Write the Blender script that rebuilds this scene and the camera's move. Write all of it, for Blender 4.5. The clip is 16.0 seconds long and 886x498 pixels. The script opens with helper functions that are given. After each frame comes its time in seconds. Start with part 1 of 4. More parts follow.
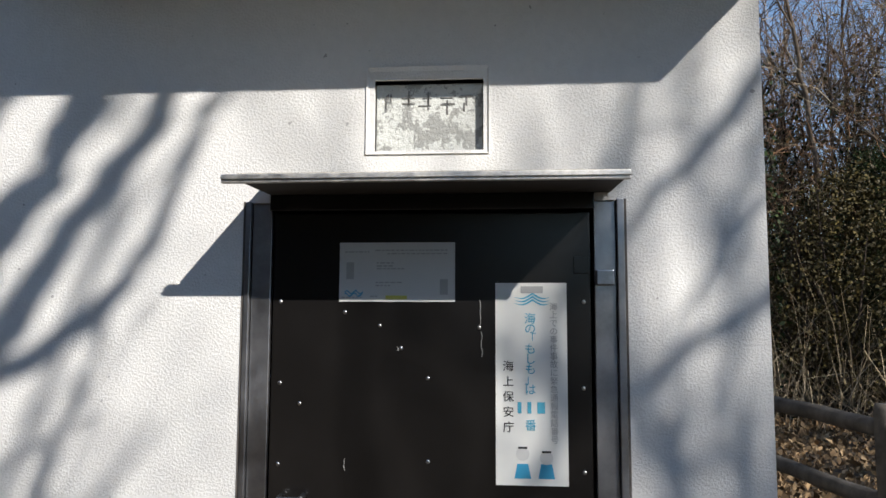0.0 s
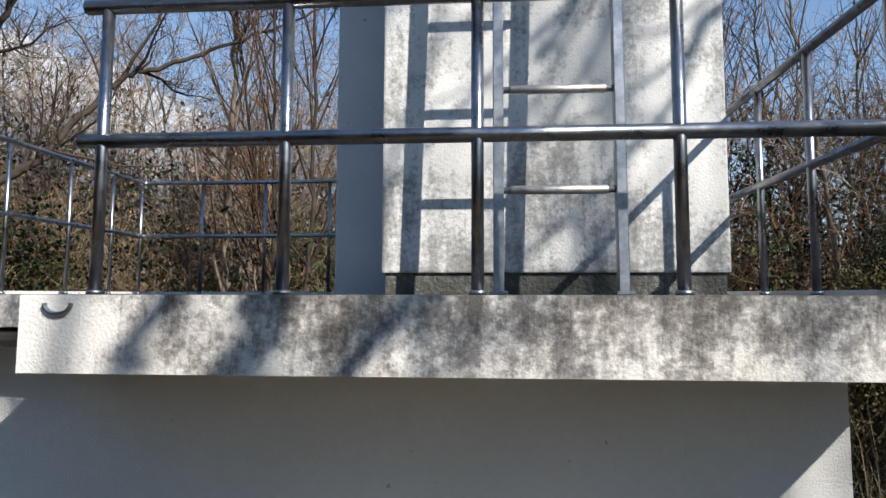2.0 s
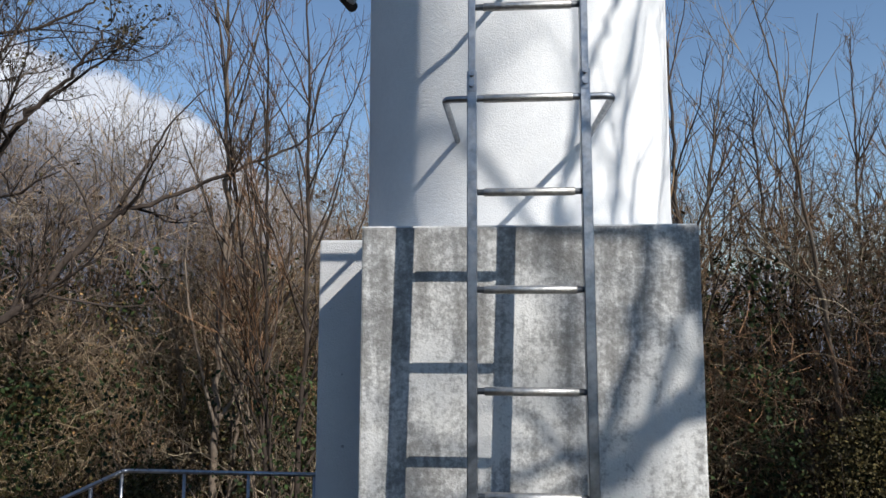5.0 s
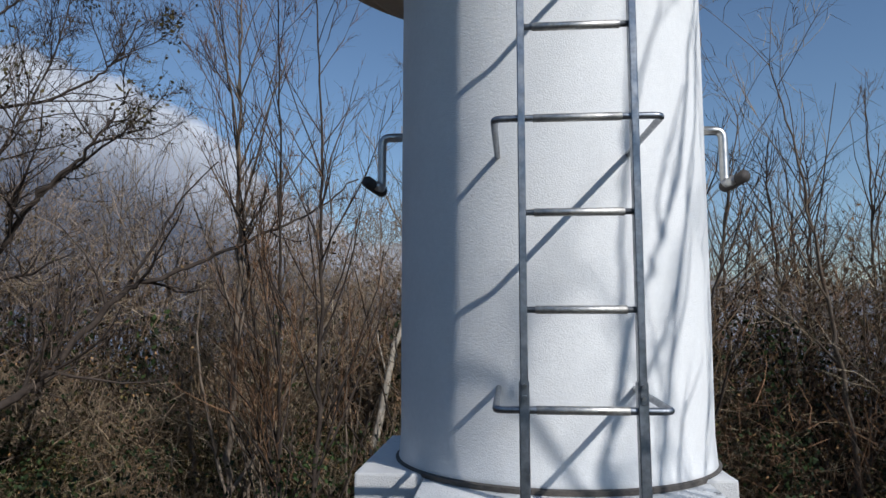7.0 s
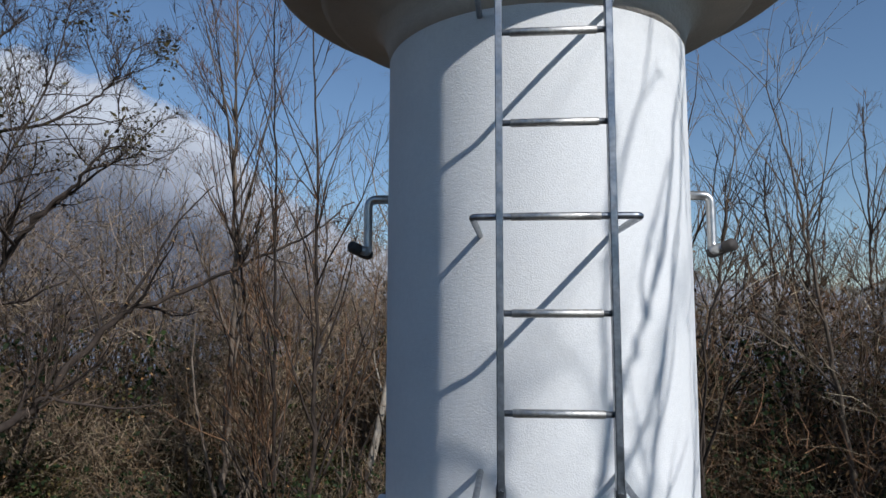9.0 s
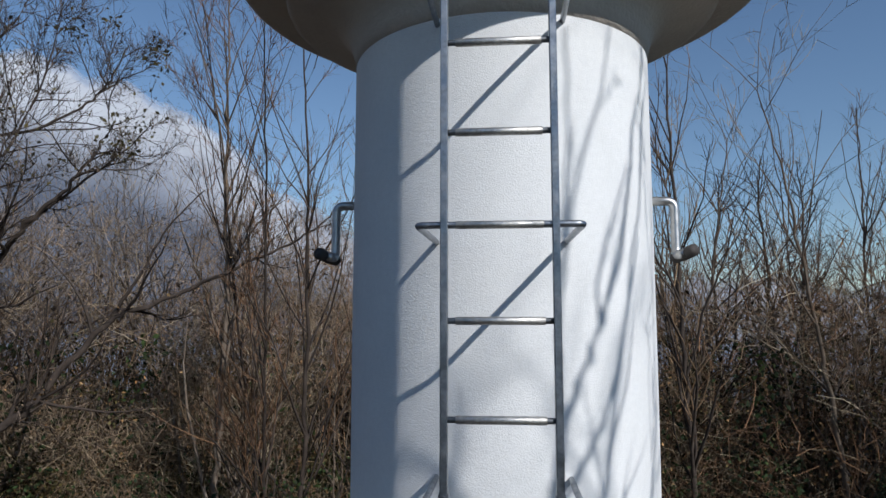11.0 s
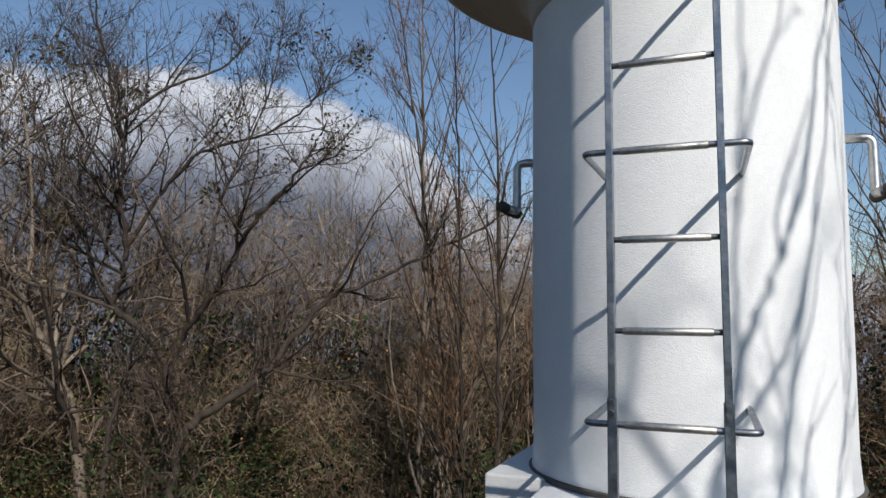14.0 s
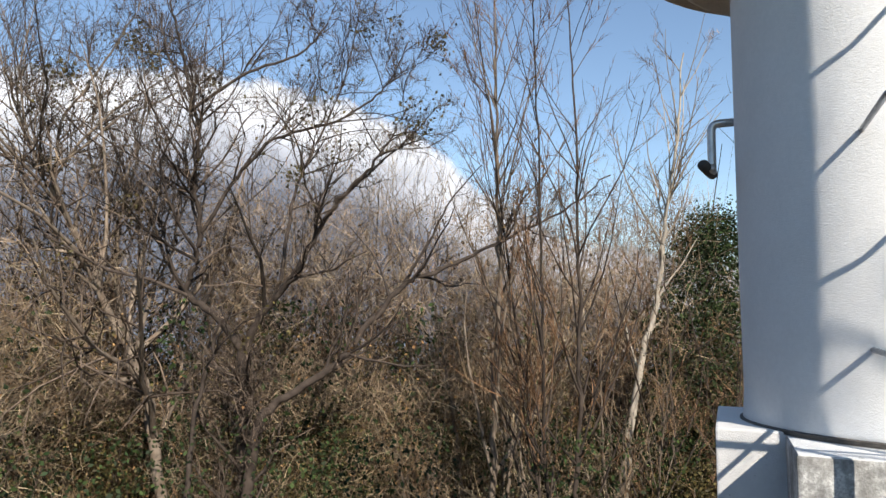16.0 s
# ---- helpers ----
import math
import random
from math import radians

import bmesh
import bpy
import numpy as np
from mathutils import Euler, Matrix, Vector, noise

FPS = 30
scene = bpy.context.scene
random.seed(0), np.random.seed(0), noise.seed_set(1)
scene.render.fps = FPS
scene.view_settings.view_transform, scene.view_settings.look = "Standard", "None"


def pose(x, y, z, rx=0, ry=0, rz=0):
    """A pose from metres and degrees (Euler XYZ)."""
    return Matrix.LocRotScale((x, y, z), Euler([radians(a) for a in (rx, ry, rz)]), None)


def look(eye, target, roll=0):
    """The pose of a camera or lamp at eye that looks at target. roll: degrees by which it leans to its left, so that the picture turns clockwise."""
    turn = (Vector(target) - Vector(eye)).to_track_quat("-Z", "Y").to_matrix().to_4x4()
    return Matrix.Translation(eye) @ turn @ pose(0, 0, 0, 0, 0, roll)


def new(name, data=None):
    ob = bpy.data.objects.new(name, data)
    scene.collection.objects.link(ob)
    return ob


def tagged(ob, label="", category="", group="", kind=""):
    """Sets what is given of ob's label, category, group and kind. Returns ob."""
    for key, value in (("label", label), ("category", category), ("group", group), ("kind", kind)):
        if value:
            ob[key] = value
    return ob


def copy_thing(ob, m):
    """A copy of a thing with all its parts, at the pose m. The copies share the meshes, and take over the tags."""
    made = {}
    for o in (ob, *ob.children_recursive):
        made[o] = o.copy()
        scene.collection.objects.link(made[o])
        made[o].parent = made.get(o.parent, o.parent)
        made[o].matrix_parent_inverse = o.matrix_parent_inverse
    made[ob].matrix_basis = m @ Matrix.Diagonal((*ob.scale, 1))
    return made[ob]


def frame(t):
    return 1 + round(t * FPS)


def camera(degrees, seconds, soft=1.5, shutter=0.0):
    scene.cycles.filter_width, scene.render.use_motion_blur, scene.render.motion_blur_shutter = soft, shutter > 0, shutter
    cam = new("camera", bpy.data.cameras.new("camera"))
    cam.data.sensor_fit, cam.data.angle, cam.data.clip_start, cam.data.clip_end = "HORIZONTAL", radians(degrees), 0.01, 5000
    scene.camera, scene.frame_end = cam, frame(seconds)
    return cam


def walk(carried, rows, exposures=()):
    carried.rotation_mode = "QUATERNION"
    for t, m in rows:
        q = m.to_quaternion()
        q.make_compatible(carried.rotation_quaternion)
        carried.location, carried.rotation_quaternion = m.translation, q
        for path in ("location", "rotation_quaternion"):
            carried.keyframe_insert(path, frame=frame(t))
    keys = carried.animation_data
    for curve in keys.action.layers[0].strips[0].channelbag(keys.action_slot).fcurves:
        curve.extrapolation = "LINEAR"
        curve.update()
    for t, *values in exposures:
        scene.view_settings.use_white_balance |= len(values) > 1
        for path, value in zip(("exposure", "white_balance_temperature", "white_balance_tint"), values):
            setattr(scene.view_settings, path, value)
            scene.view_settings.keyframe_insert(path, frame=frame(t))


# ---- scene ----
cam = camera(65.9, 16.0)
PATH = [
    (0, (0.017, -2.345, 1.589), (-0.138, -0.359, 1.766), 0.2),
    (0.5, (-0.039, -2.322, 1.893), (-0.198, -0.337, 2.071), 0.2),
    (1, (-0.118, -2.355, 2.294), (-0.279, -0.368, 2.464), 0.6),
    (1.5, (-0.182, -2.34, 2.669), (-0.341, -0.355, 2.855), 0.3),
    (2, (-0.202, -2.365, 2.982), (-0.363, -0.38, 3.173), 0.2),
    (2.5, (-0.162, -2.369, 3.274), (-0.321, -0.386, 3.474), 0.2),
    (3, (-0.11, -2.373, 3.591), (-0.266, -0.389, 3.792), 0.1),
    (3.5, (-0.031, -2.372, 3.932), (-0.188, -0.389, 4.134), 0.3),
    (4, (0.002, -2.377, 4.294), (-0.161, -0.395, 4.503), 0.1),
    (4.5, (-0.049, -2.395, 4.67), (-0.214, -0.413, 4.882), 0.0),
    (4.6, (-0.059, -2.407, 4.74), (-0.224, -0.425, 4.954), 0.1),
    (6.8, (-0.286, -2.465, 6.11), (-0.445, -0.482, 6.315), 0.1),
    (7, (-0.271, -2.459, 6.143), (-0.445, -0.479, 6.366), 0.1),
    (7.5, (-0.264, -2.452, 6.271), (-0.44, -0.472, 6.498), 0.0),
    (8, (-0.241, -2.471, 6.371), (-0.419, -0.492, 6.598), 0.1),
    (8.5, (-0.233, -2.443, 6.447), (-0.41, -0.464, 6.679), 0.2),
    (9, (-0.185, -2.467, 6.497), (-0.362, -0.488, 6.727), 0.2),
    (9.5, (-0.134, -2.45, 6.527), (-0.31, -0.471, 6.757), 0.1),
    (10.2, (-0.106, -2.425, 6.527), (-0.28, -0.447, 6.762), 0.1),
    (12.5, (0.323, -2.618, 6.413), (-0.145, -0.687, 6.636), -0.3),
    (13, (0.382, -2.602, 6.33), (-0.351, -0.756, 6.56), 1.2),
    (13.3, (0.463, -2.508, 6.26), (-0.267, -0.662, 6.497), 1.3),
    (13.5, (0.429, -2.516, 6.247), (-0.302, -0.669, 6.477), 1.1),
    (14, (0.17, -2.69, 6.2), (-0.565, -0.844, 6.43), 0.9),
    (14.5, (-0.444, -2.945, 6.132), (-1.188, -1.103, 6.36), 0.8),
    (15, (-0.678, -3.041, 6.065), (-1.428, -1.201, 6.292), 0.8),
    (15.5, (-0.813, -3.092, 5.992), (-1.569, -1.255, 6.222), 0.9),
    (16, (-0.919, -3.09, 5.943), (-1.68, -1.255, 6.17), 0.9),
]
EXPOSURES = [(0.0, 0.16, 6450, 10), (1.0, 0.18, 6450, 10), (2.0, 0.22, 6450, 10), (3.0, 0.24, 6400, 10), (4.5, -0.12, 6350, 10), (7.0, -0.7, 6000, 10), (9.0, -0.72, 5950, 10), (12.5, -0.75, 6150, 10), (13.5, -0.65, 6300, 10), (14.5, -0.38, 6450, 10), (15.2, 0.06, 6700, 10), (16.0, 0.25, 6800, 10)]
walk(cam, [(t, look(eye, target, roll)) for t, eye, target, roll in PATH], EXPOSURES)

# exposure and white balance of the clip's camera are set in walk() above

# ---------------------------------------------------------------- world and sun
SUN_WAY = Vector((-0.985, 1.0, -0.965)).normalized()
world = bpy.data.worlds.new("world")
scene.world = world
world.use_nodes = True
wn = world.node_tree.nodes
sky = wn.new("ShaderNodeTexSky")
sky.sky_type = "NISHITA"
sky.sun_disc = False
sky.sun_elevation = radians(34.5)
sky.sun_rotation = radians(135.4)
sky.air_density, sky.dust_density, sky.ozone_density = 1.1, 0.03, 2.7
wn["Background"].inputs["Strength"].default_value = 0.15
world.node_tree.links.new(sky.outputs[0], wn["Background"].inputs["Color"])
sun_data = bpy.data.lights.new("sun", "SUN")
sun_data.energy, sun_data.angle, sun_data.color = 6.5, radians(0.48), (1.0, 0.95, 0.89)
sun_ob = new("sun", sun_data)
sun_ob.matrix_world = look(-SUN_WAY * 30, (0, 0, 0))


# ---------------------------------------------------------------- materials
def mat_start(name, rough=0.8, metal=0.0):
    m = bpy.data.materials.new(name)
    m.use_nodes = True
    b = m.node_tree.nodes["Principled BSDF"]
    b.inputs["Roughness"].default_value = rough
    b.inputs["Metallic"].default_value = metal
    return m, m.node_tree.nodes, m.node_tree.links, b


def coords(nodes, links, scale=(1, 1, 1)):
    tc = nodes.new("ShaderNodeTexCoord")
    mp = nodes.new("ShaderNodeMapping")
    mp.inputs["Scale"].default_value = scale
    links.new(tc.outputs["Object"], mp.inputs["Vector"])
    return mp.outputs[0]


def noise_fac(nodes, links, vec, scale, detail=5, rough=0.6):
    n = nodes.new("ShaderNodeTexNoise")
    n.inputs["Scale"].default_value, n.inputs["Detail"].default_value, n.inputs["Roughness"].default_value = scale, detail, rough
    links.new(vec, n.inputs["Vector"])
    return n.outputs["Fac"]


def ramp(nodes, links, fac, stops):
    r = nodes.new("ShaderNodeValToRGB")
    e = r.color_ramp.elements
    while len(e) < len(stops):
        e.new(0.5)
    for k, (p, c) in zip(e, stops):
        k.position = p
        k.color = (*c, 1) if len(c) == 3 else c
    links.new(fac, r.inputs[0])
    return r.outputs[0]


def mix(nodes, links, fac, a, b, kind="MIX"):
    x = nodes.new("ShaderNodeMix")
    x.data_type, x.blend_type = "RGBA", kind
    for sock, v in ((x.inputs[0], fac), (x.inputs[6], a), (x.inputs[7], b)):
        if isinstance(v, (int, float)):
            sock.default_value = v
        elif isinstance(v, tuple):
            sock.default_value = (*v, 1)
        else:
            links.new(v, sock)
    return x.outputs[2]


def bump(nodes, links, b, height, strength, distance):
    n = nodes.new("ShaderNodeBump")
    n.inputs["Strength"].default_value, n.inputs["Distance"].default_value = strength, distance
    links.new(height, n.inputs["Height"])
    links.new(n.outputs[0], b.inputs["Normal"])


def g(v):
    return (v, v, v)


def stucco(name, base, tint, stain=0.0, streak=0.0, relief=0.9, grain=70.0, stain_colour=(0.035, 0.032, 0.03), patch=2.2, cut=0.5, specks=0.0, soft=0.0, gentle=False, spread=None):
    """Sprayed masonry paint over concrete, with an uneven rough coat and, where stain is above zero, black lichen and water streaks."""
    m, n, l, b = mat_start(name, 0.86)
    v = coords(n, l)
    c = mix(n, l, ramp(n, l, noise_fac(n, l, v, 3.2, 6), [(0.35, g(0)), (0.7, g(1))]), base, tint)
    c = mix(n, l, ramp(n, l, noise_fac(n, l, v, 38, 3), [(0.3, g(0)), (0.75, g(0.35))]), c, tuple(x * 0.8 for x in base))
    if stain:
        big = noise_fac(n, l, v, patch, 7, 0.72)
        run = noise_fac(n, l, coords(n, l, (9, 9, 1.1)), 1.6, 6, 0.7)
        fine = noise_fac(n, l, v, 42, 4, 0.75)
        a = n.new("ShaderNodeMath")
        a.operation = "MULTIPLY_ADD"
        l.new(run, a.inputs[0])
        a.inputs[1].default_value = streak
        l.new(big, a.inputs[2])
        a2 = n.new("ShaderNodeMath")
        a2.operation = "MULTIPLY_ADD"
        l.new(fine, a2.inputs[0])
        a2.inputs[1].default_value = 0.55
        l.new(a.outputs[0], a2.inputs[2])
        total = a2.outputs[0]
        if spread:
            xyz = n.new("ShaderNodeSeparateXYZ")
            l.new(v, xyz.inputs[0])
            for axis, v0, v1, low, high in spread:
                mr = n.new("ShaderNodeMapRange")
                l.new(xyz.outputs[axis], mr.inputs[0])
                for k, val in enumerate((v0, v1, low, high)):
                    mr.inputs[k + 1].default_value = val
                add = n.new("ShaderNodeMath")
                add.operation = "ADD"
                l.new(total, add.inputs[0])
                l.new(mr.outputs[0], add.inputs[1])
                total = add.outputs[0]
        half = n.new("ShaderNodeMath")
        half.operation = "MULTIPLY"
        l.new(total, half.inputs[0])
        half.inputs[1].default_value = 0.5
        steps = [p if gentle else min(p, 1.0) for p in (cut + 0.06 - soft, cut + 0.11, cut + 0.25)]
        f = ramp(n, l, half.outputs[0], [(steps[0] / 2, g(0)), (steps[1] / 2, g(stain * 0.7)), (steps[2] / 2, g(stain))])
        c = mix(n, l, f, c, stain_colour)
    if specks:
        f = ramp(n, l, noise_fac(n, l, v, 26, 2, 0.5), [(0.735, g(0)), (0.765, g(specks))])
        c = mix(n, l, f, c, (0.07, 0.065, 0.06))
    l.new(c, b.inputs["Base Color"])
    h = noise_fac(n, l, v, grain, 3, 0.55)
    bump(n, l, b, ramp(n, l, h, [(0.36, g(0)), (0.62, g(1))]), relief, 0.006)
    return m


def metal(name, base, rough, spots=0.25, scale=30.0):
    m, n, l, b = mat_start(name, rough, 1.0)
    v = coords(n, l)
    f = noise_fac(n, l, v, scale, 5, 0.65)
    l.new(mix(n, l, ramp(n, l, f, [(0.4, g(0)), (0.72, g(1))]), base, tuple(x * (1 - spots) for x in base)), b.inputs["Base Color"])
    r = ramp(n, l, noise_fac(n, l, v, scale * 0.6, 4), [(0.3, g(rough * 0.75)), (0.75, g(min(1, rough * 1.5)))])
    l.new(r, b.inputs["Roughness"])
    return m


def organic(name, a, b2, rough=0.85, scale=6.0, relief=0.0, vary=0.35, translucent=0.0):
    """Bark, stems, dry leaves: two colours by noise, with a shift for each object and each loose piece."""
    m, n, l, b = mat_start(name, rough)
    v = coords(n, l)
    c = mix(n, l, ramp(n, l, noise_fac(n, l, v, scale, 5), [(0.3, g(0)), (0.7, g(1))]), a, b2)
    geo = n.new("ShaderNodeNewGeometry")
    c = mix(n, l, 1.0, c, ramp(n, l, geo.outputs["Random Per Island"], [(0.0, g(0.75 * (1 - vary))), (0.55, g(1 - 0.8 * vary)), (1.0, g(1.0 + 0.5 * vary))]), "MULTIPLY")
    oi = n.new("ShaderNodeObjectInfo")
    c = mix(n, l, 1.0, c, ramp(n, l, oi.outputs["Random"], [(0.0, (0.78, 0.76, 0.74)), (1.0, (1, 1, 1))]), "MULTIPLY")
    b.inputs["Specular IOR Level"].default_value = 0.2
    l.new(c, b.inputs["Base Color"])
    if relief:
        bump(n, l, b, noise_fac(n, l, coords(n, l, (1, 1, 0.25)), 45, 4, 0.7), relief, 0.01)
    return m


def plain(name, colour, rough=0.6, vary=0.12, scale=14.0):
    m, n, l, b = mat_start(name, rough)
    f = noise_fac(n, l, coords(n, l), scale, 5)
    l.new(mix(n, l, ramp(n, l, f, [(0.3, g(0)), (0.75, g(1))]), colour, tuple(x * (1 - vary) for x in colour)), b.inputs["Base Color"])
    return m


M_WALL = stucco("white_stucco", (0.73, 0.72, 0.69), (0.66, 0.65, 0.63), relief=0.28, grain=120, specks=0.5)
M_TOWER = stucco("tower_stucco", (0.82, 0.82, 0.80), (0.77, 0.77, 0.75), relief=0.2, grain=125)
M_SLAB = stucco("stained_slab", (0.78, 0.76, 0.71), (0.55, 0.50, 0.44), 0.94, 0.6, 0.22, 110, (0.065, 0.057, 0.05), 5.5, 0.985, soft=0.11, gentle=True, spread=((0, -1.35, -0.55, -0.15, -0.005), (2, 2.85, 3.03, -0.05, 0.06)))
M_SOFFIT = stucco("soffit_tone", (0.62, 0.58, 0.52), (0.52, 0.48, 0.42), relief=0.3, grain=60)
M_BLOCK = stucco("stained_block", (0.76, 0.75, 0.71), (0.62, 0.61, 0.57), 0.8, 0.5, 0.2, 95, (0.10, 0.094, 0.083), 2.6, 1.03, soft=0.09, gentle=True, spread=((2, 4.7, 5.42, 0.0, 0.15), (2, 3.14, 3.6, 0.10, 0.0)))
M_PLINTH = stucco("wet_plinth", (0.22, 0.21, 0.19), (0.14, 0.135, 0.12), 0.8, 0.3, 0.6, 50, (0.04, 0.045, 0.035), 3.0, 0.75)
M_DECK = stucco("deck_coating", (0.085, 0.08, 0.086), (0.055, 0.052, 0.058), 0.7, 0.1, 0.45, 40, (0.05, 0.05, 0.052), 1.5, 0.68)
M_LEDGE = stucco("ledge_paint", (0.78, 0.78, 0.76), (0.7, 0.7, 0.68), 0.85, 0.1, 0.5, 60, (0.07, 0.07, 0.065), 5.0, 0.86)
M_GALLERY = stucco("gallery_paint", (0.60, 0.54, 0.46), (0.52, 0.46, 0.39), relief=0.3, grain=40)
M_CANOPY = stucco("canopy_render", (0.55, 0.50, 0.41), (0.45, 0.41, 0.33), 0.6, 0.3, 0.5, 60, (0.2, 0.18, 0.14), 3.0, 0.85)
M_TABLET = stucco("weathered_stone", (0.64, 0.65, 0.61), (0.52, 0.53, 0.50), 0.75, 0.35, 0.35, 85, (0.24, 0.24, 0.225), 9.0, 0.92)
M_CARVED = stucco("carved_stone", (0.24, 0.24, 0.23), (0.18, 0.18, 0.17), relief=0.6, grain=60)
M_STEEL = metal("stainless_steel", (0.36, 0.365, 0.38), 0.30, 0.35, 24)
M_GALV = metal("galvanised_steel", (0.33, 0.35, 0.375), 0.40, 0.35, 36)
M_GRIP = metal("worn_grip", (0.62, 0.60, 0.56), 0.5, 0.3, 60)
M_FRAME = metal("frame_steel", (0.36, 0.36, 0.37), 0.42, 0.35, 8)
M_PIPE = metal("vent_pipe_steel", (0.55, 0.54, 0.52), 0.36, 0.3, 20)
M_RUBBER_AND_SHADE = plain("rubber_and_canopy_shade", (0.05, 0.042, 0.036), 0.7)
M_DOOR = plain("door_paint_and_head_shade", (0.010, 0.009, 0.0085), 0.28, 0.35, 5)
M_SCREW = metal("screw_metal", (0.6, 0.6, 0.6), 0.35)
M_PAPER = plain("poster_film", (0.78, 0.78, 0.74), 0.4, 0.06, 9)
M_NOTICE = plain("notice_paper", (0.62, 0.62, 0.60), 0.5, 0.05, 9)
M_BLUE = plain("print_blue", (0.05, 0.34, 0.55), 0.5)
M_CYAN = plain("print_light_blue", (0.10, 0.45, 0.62), 0.5)
M_INK = plain("print_black", (0.02, 0.02, 0.02), 0.5)
M_GREYINK = plain("print_faded_grey", (0.42, 0.42, 0.41), 0.5)
M_YELLOW = plain("print_yellow", (0.6, 0.58, 0.12), 0.5)
M_SCRATCH = plain("scratch_grey", (0.25, 0.25, 0.24), 0.6)
M_SEAL = plain("dirt_joint", (0.13, 0.115, 0.10), 0.9, 0.5, 40)
M_CONCRETE_WOOD = organic("fence_log", (0.075, 0.065, 0.055), (0.16, 0.145, 0.125), 0.85, 9, 0.5)
M_BARK = organic("bark_grey_brown", (0.17, 0.125, 0.09), (0.30, 0.245, 0.19), 0.9, 5, 0.6)
M_BARK_DARK = organic("bark_dark", (0.05, 0.038, 0.031), (0.12, 0.094, 0.076), 0.9, 5, 0.6)
M_BARK_PALE = organic("bark_pale", (0.42, 0.36, 0.28), (0.58, 0.52, 0.43), 0.85, 7, 0.3)
M_TWIG = organic("twig_brown", (0.25, 0.155, 0.085), (0.42, 0.29, 0.17), 0.85, 3, 0.0, 0.5)
M_TWIG_RED = organic("twig_reddish", (0.24, 0.13, 0.07), (0.40, 0.235, 0.13), 0.85, 3, 0.0, 0.5)
# kept very dark so stems also carry the shade of gaps between them
M_TWIG_GAP_DARK = organic("twig_dark_gap_shade", (0.042, 0.03, 0.021), (0.115, 0.08, 0.053), 0.9, 2, 0.0, 0.6)
M_TWIG_MID = organic("twig_grey_brown", (0.25, 0.175, 0.115), (0.46, 0.35, 0.245), 0.9, 3, 0.0, 0.5)
M_TWIG_CROWN = organic("twig_crown_brown", (0.09, 0.065, 0.05), (0.27, 0.205, 0.155), 0.9, 3, 0.0, 0.5)
M_TWIG_PALE = organic("twig_straw", (0.42, 0.32, 0.20), (0.64, 0.53, 0.36), 0.85, 3, 0.0, 0.5)
M_LEAF_DRY = organic("dry_leaf", (0.40, 0.20, 0.075), (0.50, 0.33, 0.15), 0.75, 2, 0.0, 0.6)
M_LEAF_OLIVE = organic("olive_leaf", (0.07, 0.062, 0.022), (0.16, 0.125, 0.045), 0.6, 2, 0.0, 0.6)
M_LEAF_GREEN = organic("evergreen_leaf", (0.022, 0.042, 0.014), (0.06, 0.09, 0.026), 0.7, 2, 0.0, 0.6)
M_LITTER = organic("leaf_litter", (0.36, 0.22, 0.11), (0.52, 0.38, 0.22), 0.8, 2, 0.0, 0.65)


def cloud_material():
    """Soft white vapour that thins out into clear air along its upper edge."""
    m, n, l, b = mat_start("cloud_and_haze", 1.0)
    v = coords(n, l)
    big, fine = noise_fac(n, l, v, 0.0035, 6, 0.6), noise_fac(n, l, v, 0.02, 5, 0.65)
    c = mix(n, l, ramp(n, l, big, [(0.35, g(0)), (0.68, g(1))]), (0.36, 0.375, 0.41), (0.47, 0.48, 0.50))
    b.inputs["Specular IOR Level"].default_value = 0.0
    at = n.new("ShaderNodeAttribute")
    at.attribute_name = "inward"
    # below the bright edge the colour darkens to blue-grey, as painted haze
    l.new(mix(n, l, ramp(n, l, at.outputs["Fac"], [(0.25, g(0)), (0.72, g(1))]), c, (0.115, 0.13, 0.165)), b.inputs["Base Color"])
    a = n.new("ShaderNodeMath")
    a.operation = "MULTIPLY_ADD"
    l.new(fine, a.inputs[0])
    a.inputs[1].default_value = 0.11
    l.new(at.outputs["Fac"], a.inputs[2])
    l.new(ramp(n, l, a.outputs[0], [(0.03, g(0)), (0.13, g(1))]), b.inputs["Alpha"])
    return m


M_CLOUD = cloud_material()


def ground_material():
    m, n, l, b = mat_start("forest_floor_and_haze", 0.95)
    v = coords(n, l)
    c = mix(n, l, ramp(n, l, noise_fac(n, l, v, 1.3, 8, 0.7), [(0.3, g(0)), (0.7, g(1))]), (0.042, 0.032, 0.022), (0.10, 0.073, 0.046))
    c = mix(n, l, ramp(n, l, noise_fac(n, l, v, 14, 6, 0.7), [(0.4, g(0)), (0.7, g(0.8))]), c, (0.15, 0.11, 0.068))
    # distance haze painted in: ground colour turns pale blue further out
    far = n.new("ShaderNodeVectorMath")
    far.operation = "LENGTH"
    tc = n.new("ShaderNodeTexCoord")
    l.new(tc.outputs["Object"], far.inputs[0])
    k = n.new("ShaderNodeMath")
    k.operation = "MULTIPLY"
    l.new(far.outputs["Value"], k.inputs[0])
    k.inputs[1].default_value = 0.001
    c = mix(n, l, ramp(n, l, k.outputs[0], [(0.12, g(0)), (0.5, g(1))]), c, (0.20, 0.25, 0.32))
    l.new(c, b.inputs["Base Color"])
    bump(n, l, b, noise_fac(n, l, v, 9, 8, 0.7), 0.8, 0.05)
    return m


M_GROUND = ground_material()


# ---------------------------------------------------------------- building blocks
def finish(bm, name, smooth=False):
    bmesh.ops.recalc_face_normals(bm, faces=bm.faces)
    me = bpy.data.meshes.new(name)
    bm.to_mesh(me)
    bm.free()
